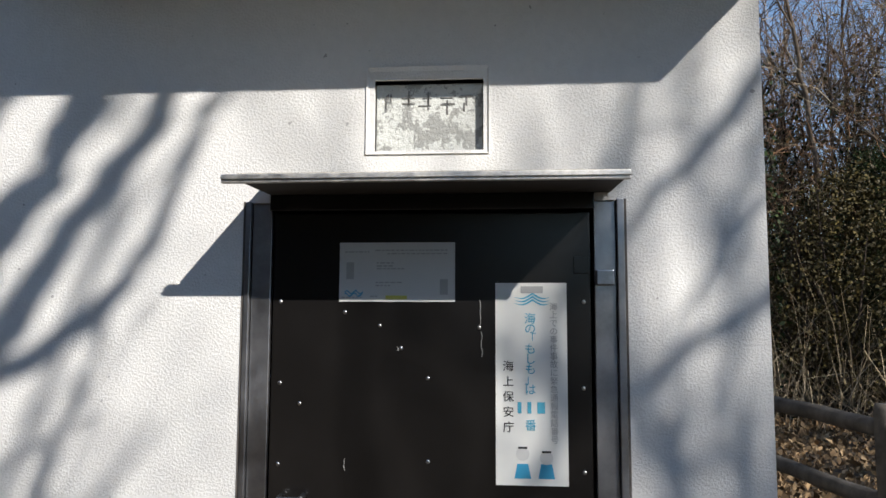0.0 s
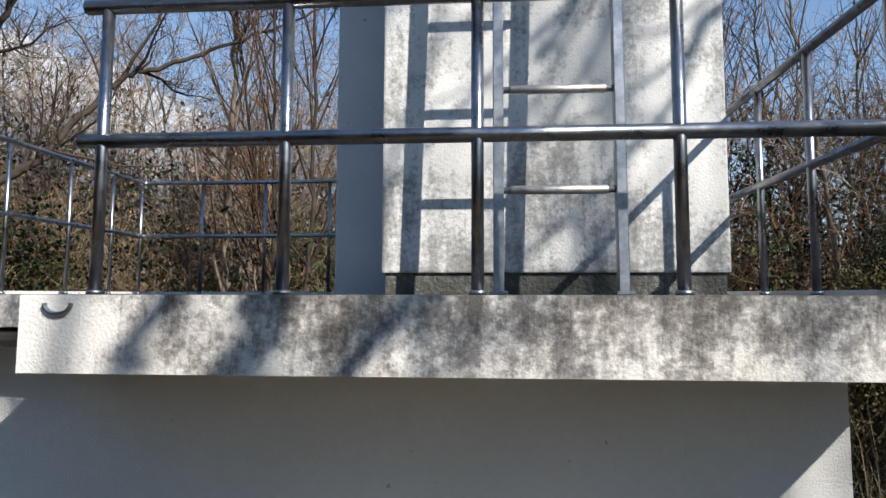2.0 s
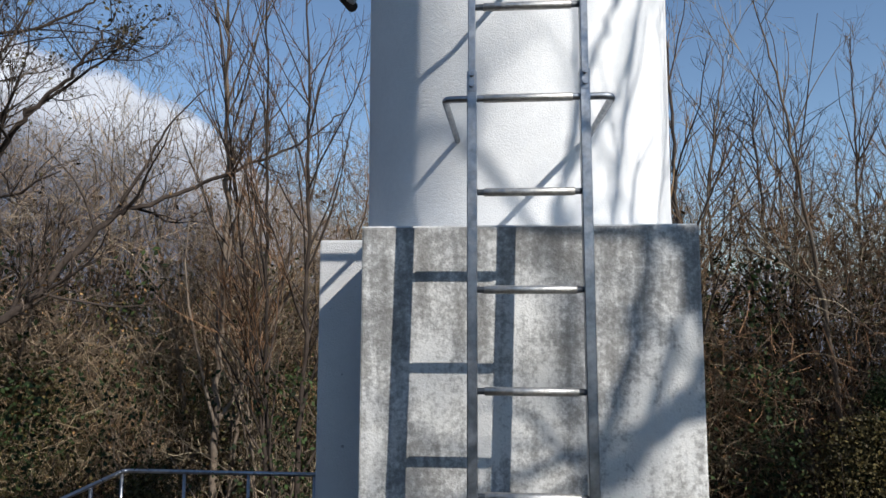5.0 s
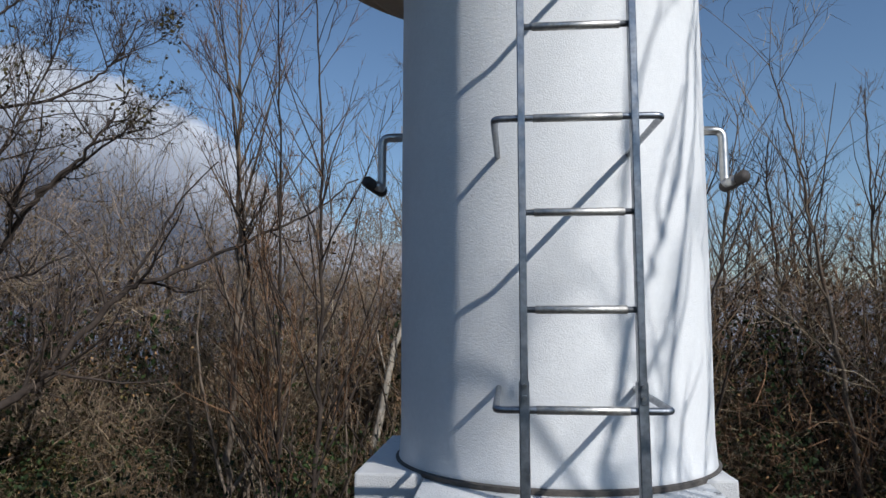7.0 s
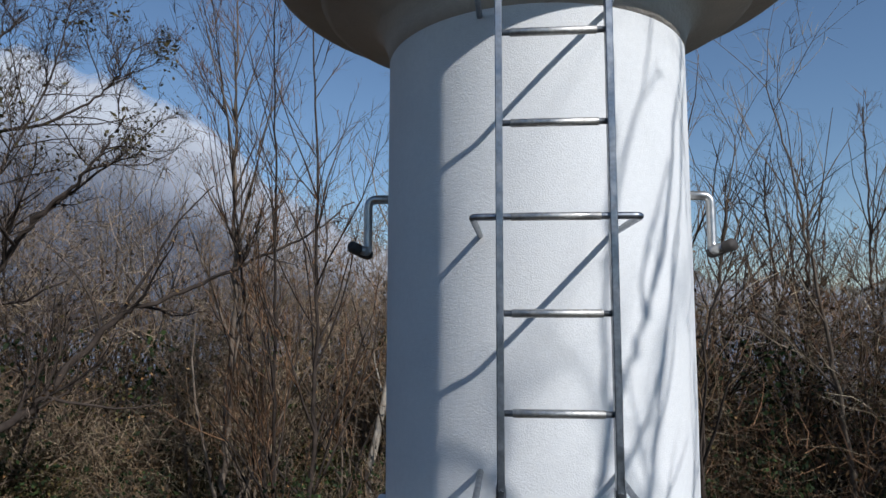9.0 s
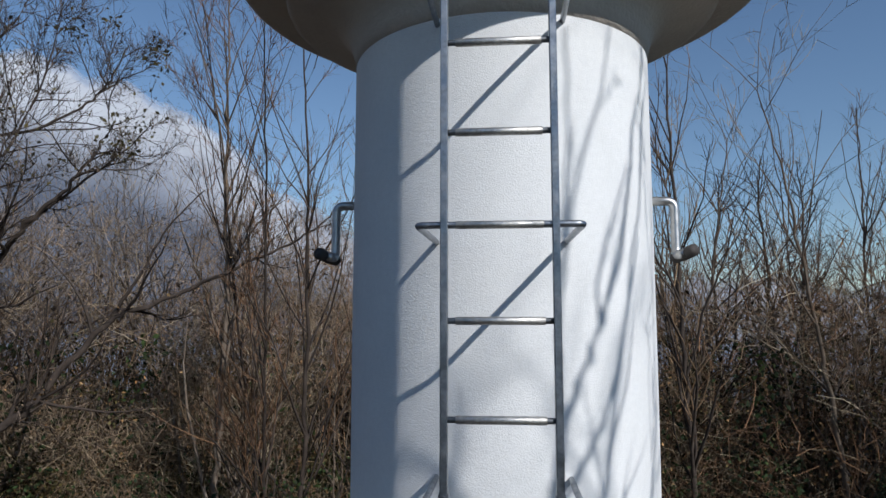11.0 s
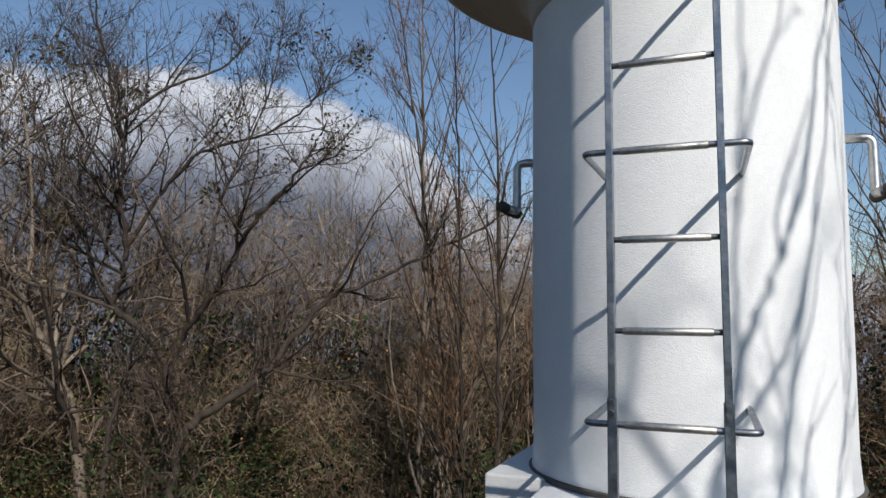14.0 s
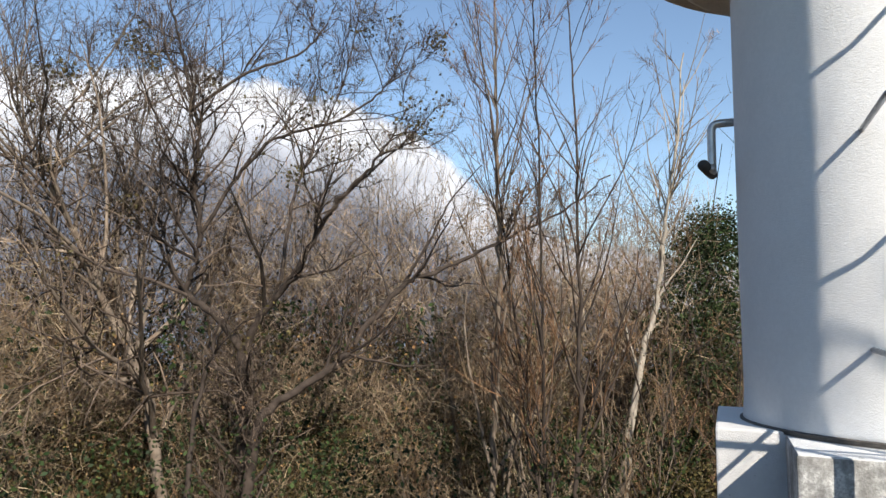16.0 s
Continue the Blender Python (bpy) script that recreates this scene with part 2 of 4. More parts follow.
    if smooth:
        me.polygons.foreach_set("use_smooth", [True] * len(me.polygons))
    return me


def part(name, bm, material, parent=None, label="", smooth=False):
    me = finish(bm, name, smooth)
    me.materials.append(material)
    ob = new(name, me)
    if parent:
        ob.parent = parent
    return tagged(ob, label)


def thing(name, label, category, group="", kind="", at=(0, 0, 0)):
    ob = new(name)
    ob.location = at
    return tagged(ob, label, category, group, kind)


def box(bm, x0, x1, y0, y1, z0, z1, bevel=0.0, seg=2):
    r = bmesh.ops.create_cube(bm, size=1)
    vs = r["verts"]
    bmesh.ops.transform(bm, verts=vs, matrix=Matrix.Translation(((x0 + x1) / 2, (y0 + y1) / 2, (z0 + z1) / 2)) @ Matrix.Diagonal((x1 - x0, y1 - y0, z1 - z0, 1)))
    if bevel:
        es = list({e for v in vs for e in v.link_edges})
        bmesh.ops.bevel(bm, geom=es, offset=bevel, segments=seg, affect="EDGES", profile=0.6)
    return bm


def tube(bm, pts, r, sides=12, cap=True):
    """A round bar along a line of points."""
    pts = [Vector(p) for p in pts]
    rad = r if isinstance(r, (list, tuple)) else [r] * len(pts)
    rings, ref = [], None
    for i, p in enumerate(pts):
        d = (pts[min(i + 1, len(pts) - 1)] - pts[max(i - 1, 0)]).normalized()
        if ref is None:
            ref = d.orthogonal().normalized()
        ref = (ref - d * ref.dot(d)).normalized()
        o = d.cross(ref)
        rings.append([bm.verts.new(p + (ref * math.cos(a) + o * math.sin(a)) * rad[i]) for a in (2 * math.pi * k / sides for k in range(sides))])
    for a, b in zip(rings, rings[1:]):
        for k in range(sides):
            bm.faces.new((a[k], a[(k + 1) % sides], b[(k + 1) % sides], b[k]))
    if cap:
        bm.faces.new(rings[0][::-1])
        bm.faces.new(rings[-1])
    return bm


def bent(points, radius, seg=5):
    """A line of points with its corners rounded."""
    ps = [Vector(p) for p in points]
    out = [ps[0]]
    for a, b, c in zip(ps, ps[1:], ps[2:]):
        u, w = (a - b).normalized(), (c - b).normalized()
        s, e = b + u * radius, b + w * radius
        for k in range(seg + 1):
            t = k / seg
            out.append(s * (1 - t) ** 2 + b * 2 * t * (1 - t) + e * t ** 2)
    out.append(ps[-1])
    return out


def lathe(bm, profile, centre, sides=96):
    rings = []
    for r, z in profile:
        rings.append([bm.verts.new((centre[0] + r * math.cos(2 * math.pi * k / sides), centre[1] + r * math.sin(2 * math.pi * k / sides), z)) for k in range(sides)])
    for a, b in zip(rings, rings[1:]):
        for k in range(sides):
            bm.faces.new((a[k], a[(k + 1) % sides], b[(k + 1) % sides], b[k]))
    bm.faces.new(rings[0][::-1])
    bm.faces.new(rings[-1])
    return bm


def wall_with_holes(x0, x1, z0, z1, yf, yb, holes):
    """A wall seen along y, with square holes that go through it."""
    bm = bmesh.new()
    xs = sorted({x0, x1, *[h[0] for h in holes], *[h[1] for h in holes]})
    zs = sorted({z0, z1, *[h[2] for h in holes], *[h[3] for h in holes]})
    solid = {}
    for i in range(len(xs) - 1):
        for j in range(len(zs) - 1):
            cx, cz = (xs[i] + xs[i + 1]) / 2, (zs[j] + zs[j + 1]) / 2
            solid[i, j] = not any(h[0] < cx < h[1] and h[2] < cz < h[3] for h in holes)
    vert = {}

    def v(i, j, y):
        if (i, j, y) not in vert:
            vert[i, j, y] = bm.verts.new((xs[i], y, zs[j]))
        return vert[i, j, y]

    for (i, j), s in solid.items():
        if not s:
            continue
        bm.faces.new((v(i, j, yf), v(i + 1, j, yf), v(i + 1, j + 1, yf), v(i, j + 1, yf)))
        bm.faces.new((v(i, j, yb), v(i, j + 1, yb), v(i + 1, j + 1, yb), v(i + 1, j, yb)))
        for di, dj, a, b in ((-1, 0, (i, j), (i, j + 1)), (1, 0, (i + 1, j), (i + 1, j + 1)), (0, -1, (i, j), (i + 1, j)), (0, 1, (i, j + 1), (i + 1, j + 1))):
            if not solid.get((i + di, j + dj), False):
                bm.faces.new((v(*a, yf), v(*b, yf), v(*b, yb), v(*a, yb)))
    return bm


def prism(bm, corners, z_bottom, z_top):
    """An upright block over a plan of corners; z_top and z_bottom may be functions of (x, y)."""
    top = z_top if callable(z_top) else (lambda x, y: z_top)
    bot = z_bottom if callable(z_bottom) else (lambda x, y: z_bottom)
    a = [bm.verts.new((x, y, bot(x, y))) for x, y in corners]
    b = [bm.verts.new((x, y, top(x, y))) for x, y in corners]
    n = len(corners)
    bm.faces.new(a[::-1])
    bm.faces.new(b)
    for k in range(n):
        bm.faces.new((a[k], a[(k + 1) % n], b[(k + 1) % n], b[k]))
    return bm


def soften(bm, offset, seg=2):
    es = [e for e in bm.edges if len(e.link_faces) == 2 and e.calc_face_angle(0) > 0.6]
    bmesh.ops.bevel(bm, geom=es, offset=offset, segments=seg, affect="EDGES", profile=0.6)
    return bm


# ---------------------------------------------------------------- ground and sky backdrop
def land(x, y):
    d = math.hypot(x + 0.5, y - 1)
    near = 0.10 * noise.noise(Vector((x * 0.35, y * 0.35, 0))) * min(1, max(0, (d - 3) / 4))
    fall = 0 if d < 14 else -22 * (1 - math.exp(-((d - 14) / 70) ** 1.5))
    return near + fall


def make_ground():
    bm = bmesh.new()
    rings = []
    radii = [0.01] + [1.2 * 1.16 ** k for k in range(58)]
    n = 72
    for r in radii:
        rings.append([bm.verts.new((r * math.cos(2 * math.pi * k / n), 1 + r * math.sin(2 * math.pi * k / n), land(r * math.cos(2 * math.pi * k / n), 1 + r * math.sin(2 * math.pi * k / n)))) for k in range(n)])
    for a, b in zip(rings, rings[1:]):
        for k in range(n):
            bm.faces.new((a[k], a[(k + 1) % n], b[(k + 1) % n], b[k]))
    bm.faces.new(rings[0][::-1])
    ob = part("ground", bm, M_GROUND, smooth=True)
    return tagged(ob, "brown woodland floor falling away to a hazy plain", "ground", kind="structure")


make_ground()


def make_cloud():
    """A long bank of cloud far off, as one billowing sheet."""
    prof = [(-120, 14), (-95, 16), (-75, 17), (-56, 18), (-47, 19.6), (-37, 19.8), (-32, 18.9), (-27, 17), (-22, 14.4), (-20, 12.4), (-17, 10.2), (-12, 7.8), (-5, 6.2), (4, 5.2), (16, 4.2), (40, 3.0), (70, 2.5)]
    pa, pe = zip(*prof)
    bm = bmesh.new()
    edge = bm.verts.layers.float.new("inward")
    rows = 30
    grid = []
    for i in range(381):
        az = -120 + 190 * i / 380
        top = float(np.interp(az, pa, pe))
        top += 0.9 * noise.noise(Vector((az * 0.22, 3.1, 0))) + 0.45 * noise.noise(Vector((az * 0.7, 9.0, 0))) + 0.2 * noise.noise(Vector((az * 2.1, 5.0, 0)))
        col = []
        for j in range(rows + 1):
            el = -3 + (top + 3) * j / rows
            R = 2200 + 35 * noise.noise(Vector((az * 0.16, el * 0.3, 1))) + 12 * noise.noise(Vector((az * 0.5, el * 0.8, 4))) + 9 * el
            v = bm.verts.new((R * math.sin(radians(az)), R * math.cos(radians(az)), R * math.tan(radians(el))))
            v[edge] = (top - el) / 12.0
            col.append(v)
        grid.append(col)
    for a, b in zip(grid, grid[1:]):
        for j in range(rows):
            bm.faces.new((a[j], b[j], b[j + 1], a[j + 1]))
    ob = part("backdrop_cloud", bm, M_CLOUD, smooth=True)
    return tagged(ob, "long soft white cloud bank with painted haze below, low in the blue sky", "cloud", kind="structure")


make_cloud()

# ---------------------------------------------------------------- the lighthouse
WALL_Y = -0.15
CX, CY, RT = -0.005, 1.42, 0.835


def deck_z(x, y):
    return 3.03 + 0.03 * (y + 0.675)


def make_lighthouse():
    home = thing("lighthouse", "small white stuccoed lighthouse with a flat stained deck", "lighthouse")
    door_hole = (-0.807, 0.419, -0.3, 1.94)
    plaque_hole = (-0.383, -0.023, 2.110, 2.350)
    # the recess of the tablet has a wider outer rim
    part("front_wall", wall_with_holes(-2.85, 0.862, -0.3, 2.93, WALL_Y, WALL_Y + 0.2, [door_hole, plaque_hole]), M_WALL, home, "rough white stucco wall")
    rim = bmesh.new()
    x0, x1, z0, z1 = plaque_hole
    o = 0.028
    outer = [(x0 - o, z0 - 0.012), (x1 + 0.018, z0 - 0.012), (x1 + 0.018, z1 + 0.042), (x0 - o, z1 + 0.042)]
    inner = [(x0, z0), (x1, z0), (x1, z1), (x0, z1)]
    vo = [rim.verts.new((x, WALL_Y - 0.006, z)) for x, z in outer]
    vw = [rim.verts.new((x, WALL_Y + 0.001, z)) for x, z in outer]
    vi = [rim.verts.new((x, WALL_Y + 0.012, z)) for x, z in inner]
    vb = [rim.verts.new((x, WALL_Y + 0.05, z)) for x, z in inner]
    for ra, rb in ((vw, vo), (vo, vi), (vi, vb)):
        for k in range(4):
            rim.faces.new((ra[k], ra[(k + 1) % 4], rb[(k + 1) % 4], rb[k]))
    part("recess_rim", rim, M_WALL, home)
    bm = bmesh.new()
    box(bm, 0.662, 0.862, WALL_Y + 0.2, 2.55, -0.3, 2.93)
    part("side_wall", bm, M_WALL, home)
    bm = bmesh.new()
    box(bm, -2.85, -2.65, WALL_Y + 0.2, 2.55, -0.3, 2.93)
    part("side_wall", bm, M_WALL, home)
    bm = bmesh.new()
    box(bm, -2.65, 0.662, 2.35, 2.55, -0.3, 2.93)
    part("back_wall", bm, M_WALL, home)
    # deck: a main roof and a thicker slab that juts out over the door
    slab = bmesh.new()
    prism(slab, [(-1.444, -0.675), (1.06, -0.675), (1.06, WALL_Y + 0.1), (-1.444, WALL_Y + 0.1)], lambda x, y: 2.828 + 0.045 * (y + 0.675), deck_z)
    soften(slab, 0.012)
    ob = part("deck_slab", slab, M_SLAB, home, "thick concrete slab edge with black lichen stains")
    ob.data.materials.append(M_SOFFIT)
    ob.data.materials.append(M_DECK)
    # downward faces take a darker, warmer tone than the slab edge
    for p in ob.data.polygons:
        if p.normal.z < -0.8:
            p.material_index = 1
        elif p.normal.z > 0.8 and p.area > 0.3:
            p.material_index = 2
    roof = bmesh.new()
    prism(roof, [(-2.98, WALL_Y + 0.101), (1.06, WALL_Y + 0.101), (1.06, 2.70), (-2.98, 2.70)], 2.93, deck_z)
    soften(roof, 0.008)
    ob = part("roof_deck", roof, M_SLAB, home, "dark grey coated roof deck")
    ob.data.materials.append(M_DECK)
    for p in ob.data.polygons:
        if p.normal.z > 0.8 and p.area > 0.3:
            p.material_index = 1
    nose = bmesh.new()
    prism(nose, [(-2.98, WALL_Y - 0.21), (-1.447, WALL_Y - 0.21), (-1.447, WALL_Y + 0.1), (-2.98, WALL_Y + 0.1)], 2.94, deck_z)
    ob = part("roof_edge", nose, M_SLAB, home)
    ob.data.materials.append(M_DECK)
    for p in ob.data.polygons:
        if p.normal.z > 0.8:
            p.material_index = 1
    kerb = bmesh.new()
    for x0, x1, y0, y1 in ((-2.98, -2.92, 0.05, 2.70), (1.015, 1.06, -0.62, 2.70), (-2.92, 1.015, 2.65, 2.70)):
        prism(kerb, [(x0, y0), (x1, y0), (x1, y1), (x0, y1)], deck_z, lambda x, y: deck_z(x, y) + 0.018)
    part("deck_kerb", kerb, M_LEDGE, home, "pale painted kerb")
    # upright blocks that carry the round tower
    b = bmesh.new()
    box(b, -0.659, 0.676, 0.282, 1.30, 3.143, 5.418, 0.010)
    part("ladder_block", b, M_BLOCK, home, "concrete block with dark water stains behind the ladder")
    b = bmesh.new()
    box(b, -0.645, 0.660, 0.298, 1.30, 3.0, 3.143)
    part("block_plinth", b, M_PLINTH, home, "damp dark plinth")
    b = bmesh.new()
    box(b, -0.991, 0.80, 0.877, 2.02, 3.02, 5.440, 0.012)
    part("rear_block", b, M_WALL, home)
    b = bmesh.new()
    prism(b, [(-0.651, 0.290), (0.668, 0.290), (0.668, 0.876), (-0.651, 0.876)], 5.41, 5.423)
    part("ledge_top", b, M_LEDGE, home, "flaking white ledge")
    # round tower
    t = bmesh.new()
    prof = [(RT + 0.012, 5.42), (RT + 0.004, 5.47), (RT - 0.004, 5.6), (RT, 6.2), (RT + 0.002, 7.0), (RT + 0.002, 8.05), (RT, 8.25)]
    lathe(t, prof, (CX, CY), 128)
    part("tower", t, M_TOWER, home, "round white stuccoed tower", True)
    s = bmesh.new()
    lathe(s, [(RT + 0.02, 5.425), (RT + 0.024, 5.447), (RT + 0.008, 5.452)], (CX, CY), 96)
    part("tower_joint", s, M_SEAL, home, "dirty joint at the tower foot")
    gal = bmesh.new()
    prof = [(RT - 0.01, 8.00), (RT + 0.003, 8.00), (RT + 0.012, 8.08), (RT + 0.05, 8.19), (RT + 0.12, 8.255), (RT + 0.22, 8.29), (1.19, 8.315), (1.225, 8.325), (1.235, 8.345), (1.235, 8.47), (1.27, 8.475), (1.50, 8.49), (1.53, 8.50), (1.535, 8.52), (1.535, 8.60), (1.52, 8.62), (0.3, 8.68)]
    lathe(gal, prof, (CX, CY), 128)
    part("gallery", gal, M_GALLERY, home, "beige round gallery slab with a stepped underside", True)
    # canopy over the door
    c = bmesh.new()
    pts = [(WALL_Y + 0.02, 1.965), (-0.46, 1.957), (-0.46, 1.977), (WALL_Y + 0.02, 2.038)]
    va = [c.verts.new((-0.725, y, z)) for y, z in pts]
    vb2 = [c.verts.new((0.379, y, z)) for y, z in pts]
    c.faces.new(va)
    c.faces.new(vb2[::-1])
    for k in range(4):
        c.faces.new((va[k], vb2[k], vb2[(k + 1) % 4], va[(k + 1) % 4]))
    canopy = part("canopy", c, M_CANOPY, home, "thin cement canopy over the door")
    # underside is coloured near black to hold the deep shade over the door
    canopy.data.materials.append(M_RUBBER_AND_SHADE)
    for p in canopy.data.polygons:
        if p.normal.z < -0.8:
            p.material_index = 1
    e = bmesh.new()
    box(e, -0.764, 0.384, -0.479, -0.461, 1.946, 1.972, 0.003)
    box(e, -0.764, 0.384, -0.485, -0.479, 1.957, 1.963)
    part("drip_edge", e, M_GRIP, canopy, "metal drip edge")
    # hooks, drip holes and dirt marks under the slab
    ring = bmesh.new()
    loop = [(-1.335 + 0.036 * math.cos(a), -0.683, 3.008 + 0.028 * math.sin(a)) for a in [math.pi + k * math.pi / 10 for k in range(11)]]
    tube(ring, loop, 0.006, 8)
    part("lifting_ring", ring, M_GALV, home, "rusty lifting ring")
    rng = random.Random(2)
    for x in (-0.98, -0.66, -0.24, -0.03, 0.36, 0.67):
        d = bmesh.new()
        w, h = rng.uniform(0.004, 0.022), rng.uniform(0.0, 0.006)
        box(d, x - w / 2, x + w / 2, WALL_Y - 0.006, WALL_Y + 0.002, 2.835 - h, 2.85, 0.002, 1)
        part("dirt_mark", d, M_SEAL, home)
    gut = bmesh.new()
    tube(gut, [(-2.98, WALL_Y - 0.17, 2.91), (-1.46, WALL_Y - 0.17, 2.905)], 0.03, 12)
    part("gutter_pipe", gut, M_RUBBER_AND_SHADE, home, "dark gutter pipe")
    return home


LIGHTHOUSE = make_lighthouse()


def make_door():
    d = thing("door_1", "closed black painted flush door in a grey steel frame", "door", kind="structure")
    y = WALL_Y + 0.012
    b = bmesh.new()
    box(b, -0.717, 0.316, y, y + 0.04, 0.05, 1.904, 0.004)
    part("panel", b, M_DOOR, d, "black gloss door leaf")
    for name, x0, x1, z0, z1, yy in (("jamb", -0.789, -0.724, -0.02, 1.94, y - 0.004), ("jamb", 0.328, 0.397, -0.02, 1.94, y - 0.004), ("shaded_head", -0.724, 0.328, 1.911, 1.963, y - 0.03), ("sill", -0.724, 0.328, -0.02, 0.02, y - 0.006)):
        b = bmesh.new()
        box(b, x0, x1, yy, yy + 0.06, z0, z1, 0.003)
        # head strip is black in place of steel, as painted canopy shadow
        part(name, b, M_DOOR if name == "shaded_head" else M_FRAME, d)
    for x0, x1 in ((-0.810, -0.791), (0.399, 0.422)):
        b = bmesh.new()
        box(b, x0, x1, WALL_Y - 0.008, WALL_Y + 0.05, -0.02, 1.944, 0.003)
        part("frame_lip", b, M_FRAME, d)
    for x0, x1 in ((-0.818, -0.811), (0.423, 0.430)):
        b = bmesh.new()
        box(b, x0, x1, WALL_Y - 0.003, WALL_Y + 0.04, -0.02, 1.944)
        part("sealant", b, M_SEAL, d)
    b = bmesh.new()
    box(b, -0.75, 0.35, y + 0.07, y + 0.09, -0.02, 1.93)
    part("backing", b, M_DOOR, d)
    for x, z in ((-0.69, 1.614), (-0.36, 1.537), (-0.203, 1.37), (-0.038, 1.533), (0.294, 1.615), (-0.687, 1.35), (0.29, 1.344), (-0.687, 1.092), (-0.201, 1.109), (0.29, 1.085), (-0.475, 1.58), (-0.62, 1.285), (-0.29, 1.465)):
        s = bmesh.new()
        bmesh.ops.create_uvsphere(s, u_segments=10, v_segments=6, radius=0.007, matrix=Matrix.Translation((x, y, z)) @ Matrix.Diagonal((1, 0.5, 1, 1)))
        part("screw", s, M_SCREW, d, "", True)
    h = bmesh.new()
    tube(h, bent([(-0.67, y, 0.995), (-0.67, y - 0.05, 0.995), (-0.60, y - 0.05, 0.995), (-0.60, y, 0.995)], 0.015), 0.009, 10)
    part("handle", h, M_STEEL, d, "stainless pull handle", True)
    h = bmesh.new()
    box(h, 0.332, 0.388, y - 0.022, y - 0.004, 1.668, 1.716, 0.004)
    part("latch", h, M_STEEL, d, "small steel latch plate")
    h = bmesh.new()
    box(h, 0.264, 0.311, y - 0.004, y + 0.002, 1.705, 1.760, 0.002)
    part("latch_plate", h, M_DOOR, d)
    rng = random.Random(3)
    for x, z, l in ((-0.034, 1.62, 0.09), (-0.03, 1.52, 0.08), (-0.47, 1.115, 0.04), (-0.62, 1.29, 0.01), (-0.30, 1.47, 0.015)):
        s = bmesh.new()
        pts = [(x + rng.uniform(-0.003, 0.003), y - 0.0012, z - l * k / 5) for k in range(6)]
        tube(s, pts, 0.0016, 4)
        part("scratch", s, M_SCRATCH, d)
    return d


make_door()
DOOR_Y = WALL_Y + 0.012


def lettering(text, size, x, y, z, material, parent, label, spacing=1.12, align="CENTER"):
    cu = bpy.data.curves.new("lettering", "FONT")
    cu.body, cu.size, cu.align_x, cu.space_line, cu.extrude = text, size, align, spacing, 0.0003
    tmp = new("lettering_source", cu)
    bpy.context.view_layer.update()
    me = bpy.data.meshes.new_from_object(tmp.evaluated_get(bpy.context.evaluated_depsgraph_get()))
    bpy.data.objects.remove(tmp)
    me.materials.clear()
    me.materials.append(material)
    ob = new("lettering", me)
    ob.matrix_basis = pose(x, y, z, 90, 0, 0)
    ob.parent = parent
    return tagged(ob, label)


def bar(parent, x0, x1, z0, z1, y, material, name="print_bar"):
    b = bmesh.new()
    box(b, x0, x1, y - 0.0008, y, z0, z1)
    return part(name, b, material, parent)


def make_poster():
    p = thing("coastguard_poster", "tall white safety poster with blue vertical lettering on black door", "poster", at=(0, 0, 0.0245))
    y = DOOR_Y - 0.0015
    b = bmesh.new()
    box(b, 0.014, 0.240, y, DOOR_Y - 0.0002, 1.018, 1.651)
    part("sheet", b, M_PAPER, p)
    y -= 0.0005
    # emblem: a blue wave under a short grey bar
    bar(p, 0.095, 0.165, 1.618, 1.640, y, M_GREYINK, "emblem_bar")
    w = bmesh.new()
    for k in range(3):
        top, bot = [], []
        for i in range(17):
            t = i / 16
            xx = 0.076 + 0.112 * t
            zz = 1.606 - 0.010 * k - 0.012 * abs(math.sin(t * math.pi * 2)) + 0.01 * math.sin(t * math.pi)
            th = 0.0045 * math.sin(math.pi * min(1, max(0.05, t)))
            top.append(w.verts.new((xx, y - 0.0006, zz + th)))
            bot.append(w.verts.new((xx, y - 0.0006, zz - th * 0.5)))
        for i in range(16):
            w.faces.new((top[i], bot[i], bot[i + 1], top[i + 1]))
    part("wave_emblem", w, M_CYAN, p, "light blue wave emblem")
    lettering("海\nの\n「\nも\nし\nも\n」\nは", 0.037, 0.124, y - 0.001, 1.524, M_CYAN, p, "light blue vertical lettering", 0.86)
    lettering("番", 0.037, 0.124, y - 0.001, 1.190, M_CYAN, p, "light blue character")
    for k in range(3):
        bar(p, 0.083 + k * 0.031, 0.107 + k * 0.031 - (0.012 if k < 2 else 0), 1.240, 1.275, y, M_CYAN)
    lettering("海\n上\n保\n安\n庁", 0.036, 0.054, y - 0.001, 1.374, M_INK, p, "black vertical lettering", 1.32)
    lettering("海\n上\nで\nの\n事\n件\n事\n故\nに\n緊\n急\n通\n報\n電\n話\n番\n号", 0.026, 0.198, y - 0.001, 1.566, M_GREYINK, p, "faded grey vertical lettering", 1.0)
    # two plain figure shapes at the foot, without any face
    for x, h in ((0.098, 0.062), (0.172, 0.05)):
        b = bmesh.new()
        bmesh.ops.create_cone(b, cap_ends=True, segments=12, radius1=0.026, radius2=0.017, depth=0.045, matrix=Matrix.Translation((x, y, 1.062)) @ Matrix.Diagonal((1, 0.03, 1, 1)))
        part("print_shape", b, M_BLUE, p)
        b = bmesh.new()
        bmesh.ops.create_cone(b, cap_ends=True, segments=16, radius1=0.021, radius2=0.021, depth=0.001, matrix=Matrix.Translation((x, y - 0.0003, 1.053 + h)) @ pose(0, 0, 0, 90, 0, 0))
        part("print_shape", b, M_NOTICE, p)
        bar(p, x - 0.014, x + 0.014, 1.053 + h + 0.016, 1.053 + h + 0.022, y - 0.001, M_INK)
    return p


make_poster()


